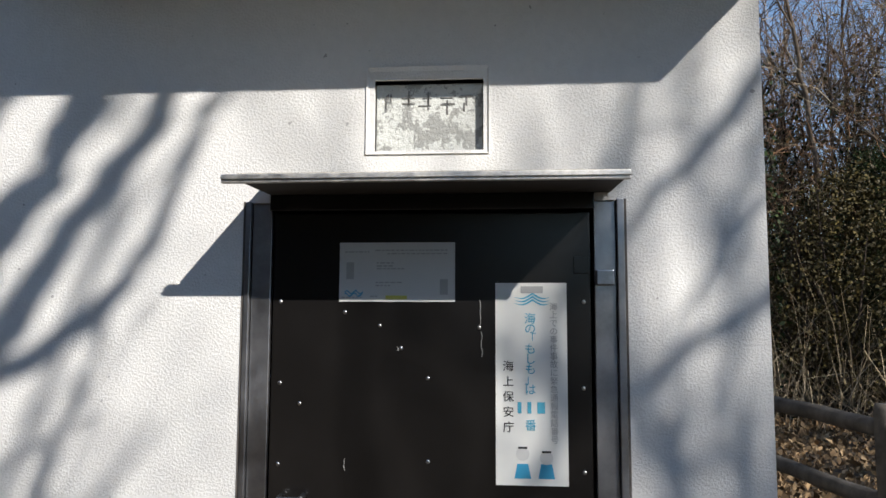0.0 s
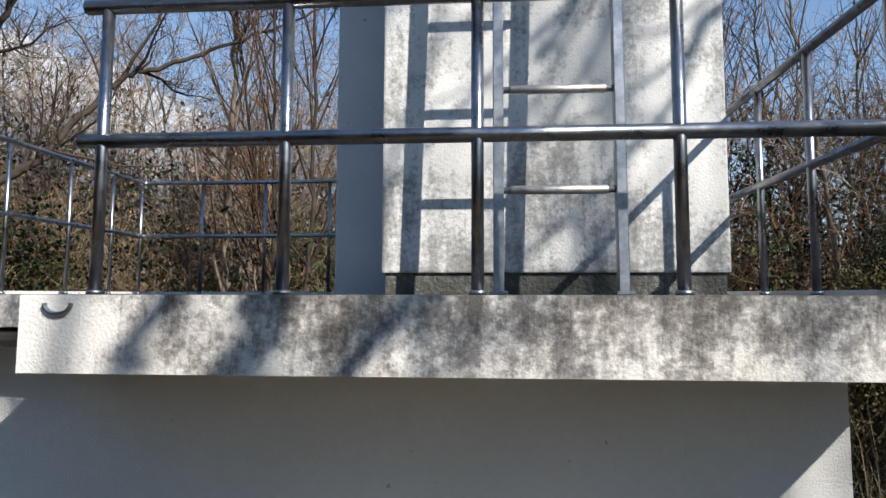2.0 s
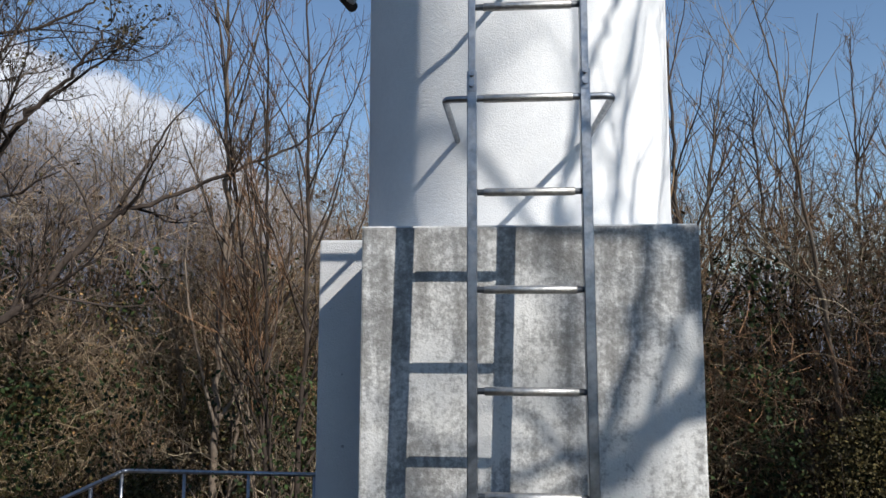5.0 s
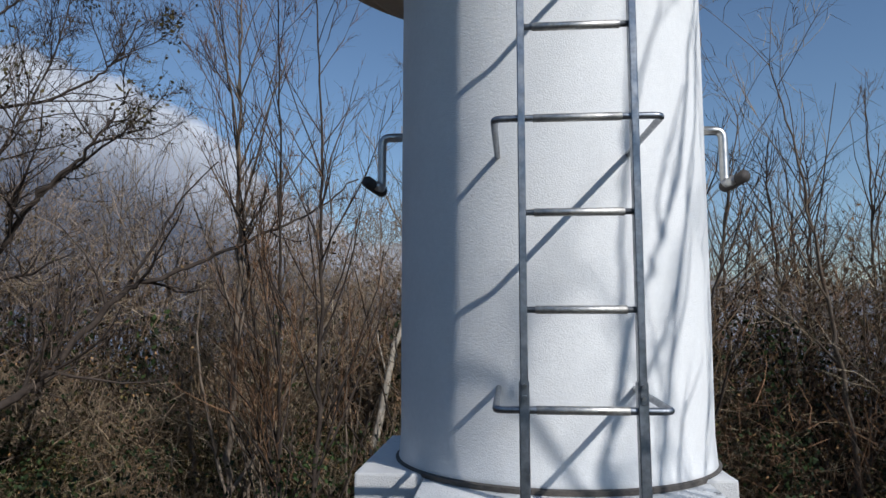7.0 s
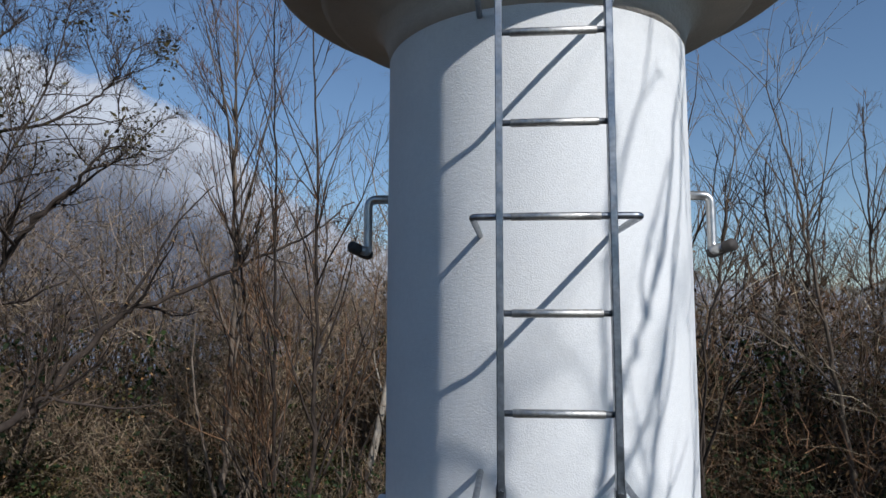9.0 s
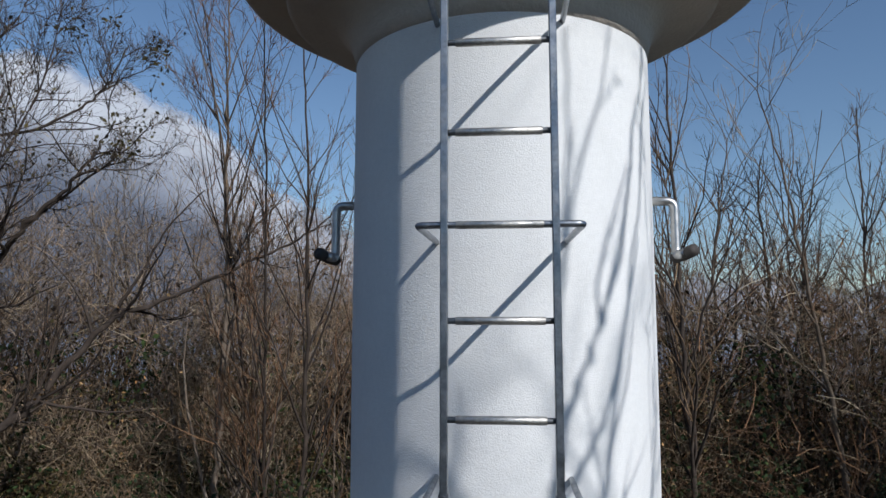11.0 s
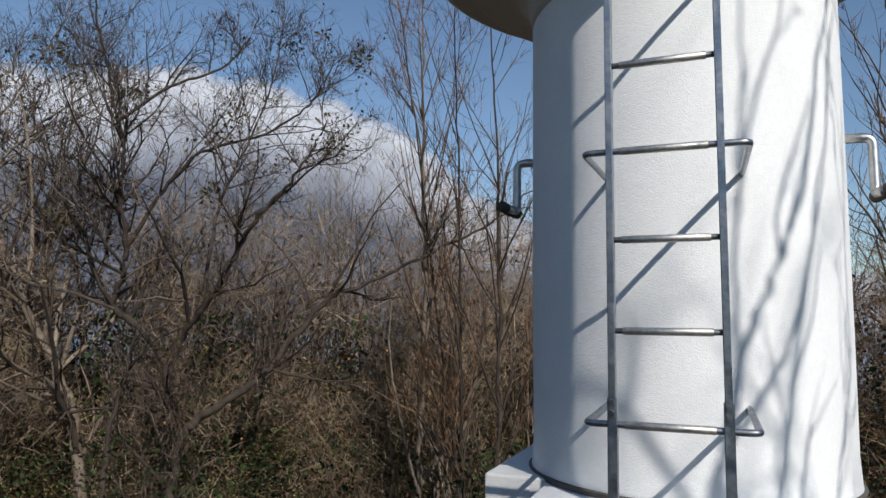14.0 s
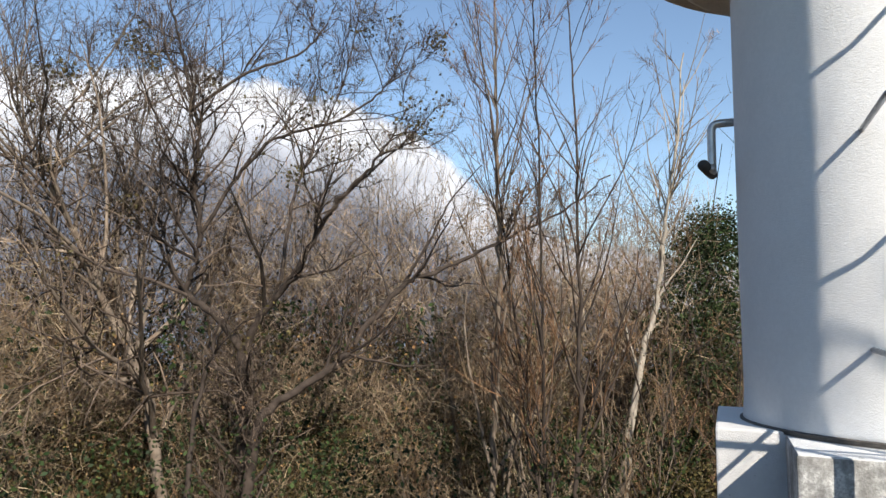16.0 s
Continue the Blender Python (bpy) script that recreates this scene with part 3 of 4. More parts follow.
def make_notice():
    p = thing("door_notice", "landscape paper notice with small illegible print on the black door", "notice", at=(0.003, 0, 0.0225))
    y = DOOR_Y - 0.0015
    b = bmesh.new()
    box(b, -0.498, -0.119, y, DOOR_Y - 0.0002, 1.592, 1.785)
    part("sheet", b, M_NOTICE, p)
    y -= 0.0004
    rng = random.Random(8)
    for x0, x1, z in ((-0.48, -0.40, 1.752), (-0.38, -0.14, 1.757), (-0.34, -0.14, 1.746), (-0.375, -0.318, 1.716), (-0.375, -0.322, 1.706), (-0.375, -0.285, 1.697), (-0.378, -0.29, 1.652), (-0.378, -0.33, 1.642), (-0.395, -0.368, 1.607), (-0.49, -0.42, 1.603)):
        x = x0
        while x < x1:
            w = rng.uniform(0.006, 0.018)
            bar(p, x, min(x1, x + w), z, z + 0.0045, y, M_GREYINK)
            x += w + 0.004
    bar(p, -0.345, -0.275, 1.600, 1.612, y, M_YELLOW, "highlight_bar")
    bar(p, -0.475, -0.45, 1.665, 1.72, y, M_GREYINK, "print_shape")
    bar(p, -0.168, -0.142, 1.615, 1.665, y, M_GREYINK, "print_shape")
    w = bmesh.new()
    for k in (0, 1):
        a = [w.verts.new((-0.48 + 0.06 * t / 8, y - 0.0006, 1.625 + 0.006 * math.sin(t * 1.6 + k) - 0.008 * k)) for t in range(9)]
        c = [w.verts.new((-0.48 + 0.06 * t / 8, y - 0.0006, 1.620 + 0.006 * math.sin(t * 1.6 + k) - 0.008 * k)) for t in range(9)]
        for i in range(8):
            w.faces.new((a[i], c[i], c[i + 1], a[i + 1]))
    part("wave_emblem", w, M_BLUE, p)
    return p


make_notice()


def make_tablet():
    p = thing("name_tablet", "weathered grey stone name tablet set in a wall recess", "plaque", at=(0.0025, 0, 0.018))
    b = bmesh.new()
    box(b, -0.385, -0.027, WALL_Y + 0.028, WALL_Y + 0.09, 2.096, 2.324, 0.003)
    part("slab", b, M_TABLET, p)
    y = WALL_Y + 0.027
    rng = random.Random(11)
    for k in range(5):
        x = -0.345 + k * 0.066
        for _ in range(4):
            b = bmesh.new()
            w, h = rng.choice(((0.042, 0.006), (0.006, 0.05), (0.03, 0.006), (0.006, 0.03)))
            cx, cz = x + rng.uniform(-0.01, 0.012), 2.262 + rng.uniform(-0.02, 0.02)
            box(b, cx - w / 2, cx + w / 2, y - 0.002, y + 0.002, cz - h / 2, cz + h / 2, 0.001, 1)
            part("carved_bar", b, M_CARVED, p)
    return p


make_tablet()


# ---------------------------------------------------------------- railings
def make_railing(name, label, path, posts, post_r=0.017, rail_r=0.021, heights=(0.806, 0.422), ends=(), mid_r=None):
    """Two rails along a line of deck points, with upright posts at points of it."""
    r = thing(name, label, "railing")
    for h, nm in zip(heights, ("top_rail", "mid_rail")):
        bm = bmesh.new()
        tube(bm, bent([(x, y, deck_z(x, y) + h) for x, y in path], 0.05) if len(path) > 2 else [(x, y, deck_z(x, y) + h) for x, y in path], rail_r, 14)
        part(nm, bm, M_STEEL, r, "", True)
    for x, y in posts:
        bm = bmesh.new()
        z = deck_z(x, y)
        tube(bm, [(x, y, z - 0.01), (x, y, z + heights[0] - 0.005)], post_r, 12)
        post = part("post", bm, M_STEEL, r, "", True)
        bm = bmesh.new()
        tube(bm, [(x, y, z), (x, y, z + 0.012)], post_r + 0.006, 12)
        part("collar", bm, M_GALV, post, "", True)
    return r


RY = -0.60
make_railing("front_railing", "stainless steel railing along the front edge of the deck", [(-1.352, RY), (0.808, RY)], [(-1.287, RY), (-0.771, RY), (-0.255, RY), (0.265, RY), (0.798, RY)])
make_railing("side_railing", "stainless steel railing along the short side of the deck", [(0.812, RY + 0.004), (0.812, 2.50)], [(0.812, y) for y in (-0.092, 0.338, 0.80, 1.35, 1.92, 2.48)], post_r=0.014, rail_r=0.016)
make_railing("back_railing", "stainless steel railing round the far corner of the deck", [(-2.80, 0.0), (-2.85, 2.50), (0.79, 2.50)], [(-2.802, 0.06), (-2.81, 0.55), (-2.82, 1.05), (-2.83, 1.6), (-2.84, 2.08), (-2.85, 2.48), (-2.39, 2.5), (-1.912, 2.5), (-1.43, 2.5), (-0.95, 2.5), (-0.45, 2.5), (0.05, 2.5), (0.55, 2.5)], post_r=0.012, rail_r=0.015, heights=(0.827, 0.428))


# ---------------------------------------------------------------- ladder
S, ZB = 0.35, 5.85


def ladder_y(z):
    """The lower half of the ladder leans out a little at the foot."""
    return -0.032 * max(0.0, ZB - z)


def make_ladder():
    lad = thing("ladder", "long galvanised steel ladder fixed in front of the tower", "ladder")
    for x in (-0.2, 0.207):
        for z0, z1, w in ((3.04, ZB + 0.10, 0.018), (ZB + 0.02, 8.75, 0.0135)):
            b = bmesh.new()
            r = box(b, x - w, x + w, -0.024, 0.024, z0, z1, 0.003, 1)
            for v in b.verts:
                v.co.y += ladder_y(v.co.z) + (0.004 if z0 < 4 else 0)
            part("stile", b, M_GALV, lad)
        for z in (ZB + 0.045, ZB + 0.085):
            b = bmesh.new()
            bmesh.ops.create_cone(b, cap_ends=True, segments=6, radius1=0.009, radius2=0.009, depth=0.012, matrix=pose(x, -0.028, z, 90, 0, 0))
            part("bolt", b, M_STEEL, lad)
    for k in range(-7, 8):
        z = ZB + k * S
        y = ladder_y(z)
        b = bmesh.new()
        tube(b, [(-0.2, y, z), (0.207, y, z)], 0.0115, 10)
        rung = part("rung", b, M_GALV, lad, "", True)
        b = bmesh.new()
        tube(b, [(-0.158, y, z), (-0.156, y, z), (0.163, y, z), (0.165, y, z)], [0.0125, 0.0155, 0.0155, 0.0125], 10)
        part("grip", b, M_GRIP, rung, "worn ribbed grip sleeve", True)
    for k in (0, 3, 6):
        z = ZB + k * S
        b = bmesh.new()
        yw = CY - math.sqrt(RT ** 2 - 0.3 ** 2) + 0.02
        tube(b, bent([(-0.292, yw, z + 0.02), (-0.30, 0, z), (0.308, 0, z), (0.30, yw, z + 0.02)], 0.035), 0.0135, 10)
        part("bracket", b, M_GALV, lad, "bent steel bracket fixed to the tower", True)
    for x in (-0.2, 0.207):
        b = bmesh.new()
        y = ladder_y(3.05)
        box(b, x - 0.03, x + 0.03, y - 0.04, y + 0.04, deck_z(0, y) - 0.002, deck_z(0, y) + 0.012, 0.003, 1)
        part("foot_plate", b, M_GALV, lad)
    return lad


make_ladder()


def make_vent(side):
    v = thing("vent_pipe", "bent stainless vent pipe with dark rubber end on the tower", "vent pipe", "vent pipes on the tower")
    s = side
    b = bmesh.new()
    x = 0.975
    tube(b, bent([(s * (RT - 0.02), 1.44, 7.245), (s * x, 1.44, 7.245), (s * x, 1.44, 6.93), (s * (x + 0.0), 1.30, 6.93)], 0.05), 0.026, 14)
    part("pipe", b, M_PIPE, v, "", True)
    b = bmesh.new()
    tube(b, [(s * x, 1.45, 6.925), (s * (x + 0.02), 1.36, 6.93), (s * (x + 0.05), 1.26, 6.945)], 0.034, 14)
    part("outlet", b, M_RUBBER_AND_SHADE, v, "dark rubber outlet", True)
    return v


make_vent(-1)
make_vent(1)


# ---------------------------------------------------------------- log fence
def make_fence():
    f = thing("log_fence", "weathered dark log fence on the leafy slope", "fence")
    a, c = Vector((2.02, 3.5, 0)), Vector((2.62, 0.6, 0))
    rng = random.Random(4)
    for z in (0.90, 0.46):
        b = bmesh.new()
        pts = [a.lerp(c, t / 10) + Vector((rng.uniform(-0.008, 0.008), 0, z + rng.uniform(-0.006, 0.006) - 0.02 * t / 10)) for t in range(11)]
        tube(b, pts, 0.055, 12)
        part("rail", b, M_CONCRETE_WOOD, f, "", True)
    for t in (0.03, 0.55, 0.99):
        p = a.lerp(c, t)
        b = bmesh.new()
        tube(b, [(p.x - 0.03, p.y + 0.08, -0.2), (p.x - 0.03, p.y + 0.08, 1.0), (p.x - 0.03, p.y + 0.08, 1.04)], [0.06, 0.06, 0.05], 12)
        part("post", b, M_CONCRETE_WOOD, f, "", True)
    return f


make_fence()


# ---------------------------------------------------------------- plants
class Plant:
    """Collects tapered stems and small leaves, and turns them into meshes."""

    def __init__(self, seed):
        self.rng = np.random.default_rng(seed)
        self.v, self.f, self.n = [], [], 0

    def stem(self, pts, rad, sides):
        pts = np.asarray(pts, float)
        k = len(pts)
        d = np.gradient(pts, axis=0)
        d /= np.linalg.norm(d, axis=1)[:, None] + 1e-9
        ref = np.where(np.abs(d[:, 2:3]) > 0.9, [[1.0, 0, 0]], [[0, 0, 1.0]])
        u = np.cross(d, ref)
        u /= np.linalg.norm(u, axis=1)[:, None] + 1e-9
        w = np.cross(d, u)
        a = np.arange(sides) * 2 * np.pi / sides
        ring = pts[:, None] + (u[:, None] * np.cos(a)[None, :, None] + w[:, None] * np.sin(a)[None, :, None]) * np.asarray(rad)[:, None, None]
        self.v.append(ring.reshape(-1, 3))
        i, j = np.meshgrid(np.arange(k - 1), np.arange(sides if sides > 2 else 1), indexing="ij")
        b = self.n + i * sides + j
        c = self.n + i * sides + (j + 1) % sides
        self.f.append(np.stack([b, c, c + sides, b + sides], -1).reshape(-1, 4))
        self.n += k * sides

    def leaves(self, at, size, droop=0.3):
        at = np.asarray(at, float).reshape(-1, 3)
        m = len(at)
        if not m:
            return
        a = self.rng.normal(size=(m, 3))
        a[:, 2] -= droop
        a /= np.linalg.norm(a, axis=1)[:, None]
        b = np.cross(a, self.rng.normal(size=(m, 3)))
        b /= np.linalg.norm(b, axis=1)[:, None] + 1e-9
        s = size * self.rng.uniform(0.6, 1.3, m)[:, None]
        fold = np.cross(a, b) * s * 0.12
        quad = np.stack([at, at + a * s * 0.5 + b * s * 0.3 + fold, at + a * s, at + a * s * 0.5 - b * s * 0.3 + fold], 1)
        self.v.append(quad.reshape(-1, 3))
        self.f.append(self.n + np.arange(m * 4).reshape(-1, 4))
        self.n += m * 4

    def mesh(self, name, material):
        v, f = np.concatenate(self.v), np.concatenate(self.f)
        me = bpy.data.meshes.new(name)
        me.vertices.add(len(v))
        me.vertices.foreach_set("co", v.astype(np.float32).ravel())
        me.loops.add(f.size)
        me.loops.foreach_set("vertex_index", f.astype(np.int32).ravel())
        me.polygons.add(len(f))
        me.polygons.foreach_set("loop_start", np.arange(0, f.size, 4, dtype=np.int32))
        me.polygons.foreach_set("use_smooth", np.ones(len(f), bool))
        me.update(calc_edges=True)
        me.materials.append(material)
        return me


def wander(rng, p, d, length, n, bend, lift):
    """A crooked line of n + 1 points from p along d."""
    pts, d = [np.array(p, float)], np.array(d, float) / np.linalg.norm(d)
    for _ in range(n):
        d = d + rng.normal(size=3) * bend + np.array([0, 0, lift])
        d /= np.linalg.norm(d)
        pts.append(pts[-1] + d * length / n)
    return np.array(pts)


def side_way(rng, d, angle, up=0.0):
    a = rng.normal(size=3)
    a -= d * (a @ d)
    a /= np.linalg.norm(a) + 1e-9
    w = d * math.cos(angle) + a * math.sin(angle)
    w[2] += up
    return w / np.linalg.norm(w)


def build_tree(seed, limbs, spec):
    """limbs: lines of points with their thickness at both ends. spec: for each further level the number of shoots on a line,
    their length as a share of the parent's, their angle, bend and lift."""
    rng = np.random.default_rng(seed)
    wood, twigs = Plant(seed + 1), Plant(seed + 2)
    level, tips = [], []
    for pts, r0, r1 in limbs:
        pts = np.asarray(pts, float)
        t = np.linspace(0, 1, 6 * (len(pts) - 1) + 1)
        src = np.linspace(0, 1, len(pts))
        fine = np.stack([np.interp(t, src, pts[:, k]) for k in range(3)], 1)
        ker = np.array([1, 2, 3, 2, 1]) / 9
        sm = np.stack([np.convolve(np.pad(fine[:, k], 2, mode="edge"), ker, "valid") for k in range(3)], 1)
        sm[0], sm[-1] = fine[0], fine[-1]
        sm[1:-1] += rng.normal(size=(len(sm) - 2, 3)) * r0 * 0.25
        rad = r0 + (r1 - r0) * t ** 0.8
        wood.stem(sm, rad, 9)
        level.append((sm, rad))
    for depth, (count, share, angle, bend, lift, first) in enumerate(spec):
        nxt = []
        for pts, rad in level:
            ln = np.linalg.norm(np.diff(pts, axis=0), axis=1).sum()
            m = max(1, int(rng.poisson(count * (1 if depth else max(0.4, ln / 4)))))
            for _ in range(m):
                u = rng.uniform(first, 1.0)
                i = min(int(u * (len(pts) - 1)), len(pts) - 2)
                base = pts[i] + (pts[i + 1] - pts[i]) * (u * (len(pts) - 1) - i)
                d = pts[i + 1] - pts[i]
                d /= np.linalg.norm(d) + 1e-9
                L = ln * share * rng.uniform(0.55, 1.25) * (1.15 - 0.55 * u)
                if L < 0.08:
                    continue
                r = max(0.005, min(rad[i] * 0.62, L * 0.016 + 0.002))
                n = (5, 4, 2)[min(depth, 2)]
                line = wander(rng, base, side_way(rng, d, angle * rng.uniform(0.6, 1.3)), L, n, bend, lift)
                rr = r * (1 - 0.72 * np.linspace(0, 1, n + 1))
                (wood if depth == 0 else twigs).stem(line, rr, (6, 3, 2)[min(depth, 2)])
                nxt.append((line, rr))
                if depth == len(spec) - 1:
                    tips.append(line[-1])
        level = nxt
    return wood, twigs, np.array(tips)


def plant_tree(name, label, seed, limbs, spec, bark, twig, leaf=None, leaf_share=0.0, leaf_size=0.07, group="", clumps=0, at=(0, 0, 0)):
    wood, twigs, tips = build_tree(seed, limbs, spec)
    t = thing(name, label, "tree", group, at=at)
    o = new("trunk", wood.mesh("trunk", bark))
    o.parent = t
    o = new("crown", twigs.mesh("crown", twig))
    o.parent = t
    if leaf:
        rng = np.random.default_rng(seed + 9)
        lv = Plant(seed + 5)
        if clumps:
            pick = tips[rng.choice(len(tips), clumps, replace=False)]
            for c in pick:
                lv.leaves(c + rng.normal(size=(int(rng.integers(25, 90)), 3)) * rng.uniform(0.10, 0.24), leaf_size)
        pick = tips[rng.random(len(tips)) < leaf_share]
        lv.leaves(pick + rng.normal(size=pick.shape) * 0.03, leaf_size)
        o = new("foliage", lv.mesh("foliage", leaf))
        o.parent = t
    return t


def upright(h, r, seed, lean=0.04, stems=1, spread=0.25):
    rng = np.random.default_rng(seed)
    out = []
    for k in range(stems):
        d = np.array([rng.normal() * lean + (spread * math.cos(2.4 * k) if stems > 1 else 0), rng.normal() * lean + (spread * math.sin(2.4 * k) if stems > 1 else 0), 1.0])
        hh = h * rng.uniform(0.75, 1.0) if k else h
        out.append((wander(rng, (0.12 * math.cos(2.4 * k) * (stems > 1), 0.12 * math.sin(2.4 * k) * (stems > 1), -0.3), d, hh, 7, 0.035, 0.05), r * (1 if not k else 0.75), r * 0.12))
    return out


# the big spreading tree in front of the wood
TRUNK_FORK = (-9.12, 7.20, 5.45)
HERO = [
    ([(-9.0, 7.3, -0.3), (-9.05, 7.3, 3.0), TRUNK_FORK], 0.12, 0.085),
    ([TRUNK_FORK, (-8.51, 7.00, 6.24), (-7.87, 6.90, 6.78), (-7.53, 6.80, 7.25), (-6.88, 6.60, 7.97), (-6.41, 6.60, 8.37), (-5.90, 6.60, 8.94), (-5.66, 6.70, 9.51)], 0.062, 0.010),
    ([TRUNK_FORK, (-9.66, 7.10, 6.08), (-10.40, 7.00, 6.50), (-10.02, 6.90, 7.12), (-9.87, 6.80, 7.63), (-9.91, 6.60, 8.45), (-9.69, 6.40, 9.23), (-9.64, 6.20, 9.80), (-9.87, 6.10, 10.64), (-10.03, 6.00, 11.37), (-10.39, 6.00, 12.53)], 0.06, 0.012),
    ([(-10.40, 7.00, 6.50), (-10.95, 7.00, 7.26), (-11.46, 7.00, 8.18), (-12.04, 7.00, 8.78), (-12.52, 7.00, 9.77), (-13.29, 7.10, 10.73)], 0.036, 0.008),
    ([(-9.64, 6.20, 9.80), (-8.49, 6.20, 10.33), (-7.59, 6.40, 10.54), (-7.21, 6.50, 10.93), (-6.93, 6.50, 11.44)], 0.026, 0.007),
    ([(-9.87, 6.80, 7.63), (-9.20, 6.90, 8.68), (-8.63, 7.10, 9.37), (-7.43, 7.50, 9.69), (-6.78, 7.80, 10.20), (-6.49, 7.90, 10.63), (-6.30, 8.00, 11.24)], 0.032, 0.008),
    ([(-8.06, 6.80, 6.70), (-7.94, 6.90, 8.28), (-7.57, 7.00, 9.14), (-7.01, 7.00, 10.27), (-6.79, 7.00, 11.33)], 0.028, 0.007),
    ([(-6.88, 6.60, 7.97), (-6.31, 6.80, 8.54), (-5.69, 7.00, 9.12), (-5.31, 7.10, 9.60)], 0.022, 0.006),
]
# its neighbour, with one long low limb that sweeps out towards the tower
SWEEP = [
    ([(-8.75, 6.8, -0.3), (-8.72, 6.9, 2.5), (-8.47, 7.00, 4.41)], 0.10, 0.075),
    ([(-8.47, 7.00, 4.41), (-8.02, 7.10, 4.72), (-7.14, 7.30, 5.28), (-6.67, 7.50, 6.01), (-6.12, 7.70, 6.71), (-5.68, 7.80, 6.86), (-4.86, 8.10, 7.25), (-4.13, 8.40, 7.68), (-3.47, 8.60, 7.98), (-2.73, 8.90, 8.64)], 0.065, 0.010),
    ([(-6.12, 7.70, 6.71), (-5.6, 7.6, 7.4), (-5.25, 7.6, 8.1), (-4.7, 7.7, 8.7)], 0.026, 0.007),
]
LEFT_TREE = [
    ([(-10.2, 6.7, -0.3), (-10.4, 6.7, 3.0), (-10.73, 6.60, 4.72), (-11.34, 6.50, 5.53), (-11.80, 6.30, 6.68), (-12.28, 6.20, 7.43), (-12.82, 6.00, 8.41), (-12.88, 6.00, 8.97), (-13.69, 5.90, 9.58), (-13.99, 5.80, 10.51), (-14.38, 5.80, 11.51)], 0.12, 0.012),
    ([(-12.83, 6.00, 8.52), (-12.69, 5.90, 9.77), (-12.07, 5.90, 10.31), (-11.46, 6.00, 11.15), (-10.95, 6.00, 11.74), (-10.78, 6.00, 12.60)], 0.034, 0.008),
    ([(-11.34, 6.50, 5.53), (-12.06, 6.90, 6.94), (-12.13, 7.00, 8.10), (-13.29, 7.00, 9.47), (-12.95, 7.00, 10.91), (-12.26, 7.00, 12.41)], 0.045, 0.009),
    ([(-12.1, 6.8, 7.6), (-11.3, 6.5, 8.9), (-10.9, 6.3, 10.2), (-11.2, 6.2, 11.8)], 0.03, 0.008),
]
DARK_STEM = [([(-8.75, 5.6, -0.3), (-8.77, 5.6, 2.24), (-8.79, 5.60, 3.25), (-8.77, 5.60, 4.46), (-8.53, 5.60, 5.17), (-8.2, 5.5, 6.0)], 0.07, 0.02)]
SPREADING = [(13, 0.36, 0.8, 0.22, 0.06, 0.12), (9.5, 0.5, 0.8, 0.26, 0.04, 0.1), (9, 0.62, 0.85, 0.28, 0.03, 0.05)]
plant_tree("spreading_tree", "bare spreading broadleaf tree with a few withered leaf clumps", 21, [(p, a * 1.3, b * 1.2) for p, a, b in HERO], SPREADING, M_BARK_DARK, M_TWIG_CROWN, M_LEAF_OLIVE, 0.035, 0.075, "spreading trees", clumps=22)
plant_tree("spreading_tree", "bare tree with one long low sweeping limb", 23, [(p, a * 1.25, b * 1.2) for p, a, b in SWEEP], [(9, 0.22, 0.8, 0.22, 0.06, 0.15), (7, 0.5, 0.85, 0.3, 0.03, 0.1), (9, 0.55, 0.95, 0.34, 0.01, 0.05)], M_BARK_DARK, M_TWIG_CROWN, M_LEAF_DRY, 0.05, 0.07, "spreading trees")
plant_tree("spreading_tree", "bare many-limbed tree with dark curved boughs", 25, LEFT_TREE, SPREADING, M_BARK, M_TWIG_CROWN, M_LEAF_OLIVE, 0.03, 0.075, "spreading trees", clumps=10)
plant_tree("dead_stem", "dark leaning dead stem in the undergrowth", 27, DARK_STEM, [(5, 0.25, 0.8, 0.2, 0.03, 0.4), (4, 0.5, 0.8, 0.3, 0.0, 0.1)], M_BARK_DARK, M_TWIG_GAP_DARK)

POPLAR = [(8.5, 0.22, 0.5, 0.10, 0.10, 0.22), (4.5, 0.5, 0.6, 0.14, 0.06, 0.15), (8.0, 0.5, 0.75, 0.2, 0.03, 0.1)]
plant_tree("slender_tree", "slender bare tree with steep upswept twigs", 31, upright(13.0, 0.085, 3), POPLAR, M_BARK, M_TWIG, group="slender trees", at=(-5.15, 9.4, 0))
plant_tree("slender_tree", "clump of slender bare stems with steep twigs", 37, upright(12.8, 0.062, 5, stems=3, spread=0.06), POPLAR, M_BARK_DARK, M_TWIG_RED, group="slender trees", at=(-3.45, 8.5, 0))
plant_tree("pale_tree", "leaning young tree with a pale smooth trunk", 41, [([(-2.85, 10.4, -0.2), (-2.8, 10.6, 3.6), (-2.5, 10.9, 5.2), (-2.15, 11.4, 6.8), (-2.05, 11.6, 8.2), (-1.75, 11.7, 10.0), (-1.6, 11.7, 11.8)], 0.10, 0.015)], POPLAR, M_BARK_PALE, M_TWIG)

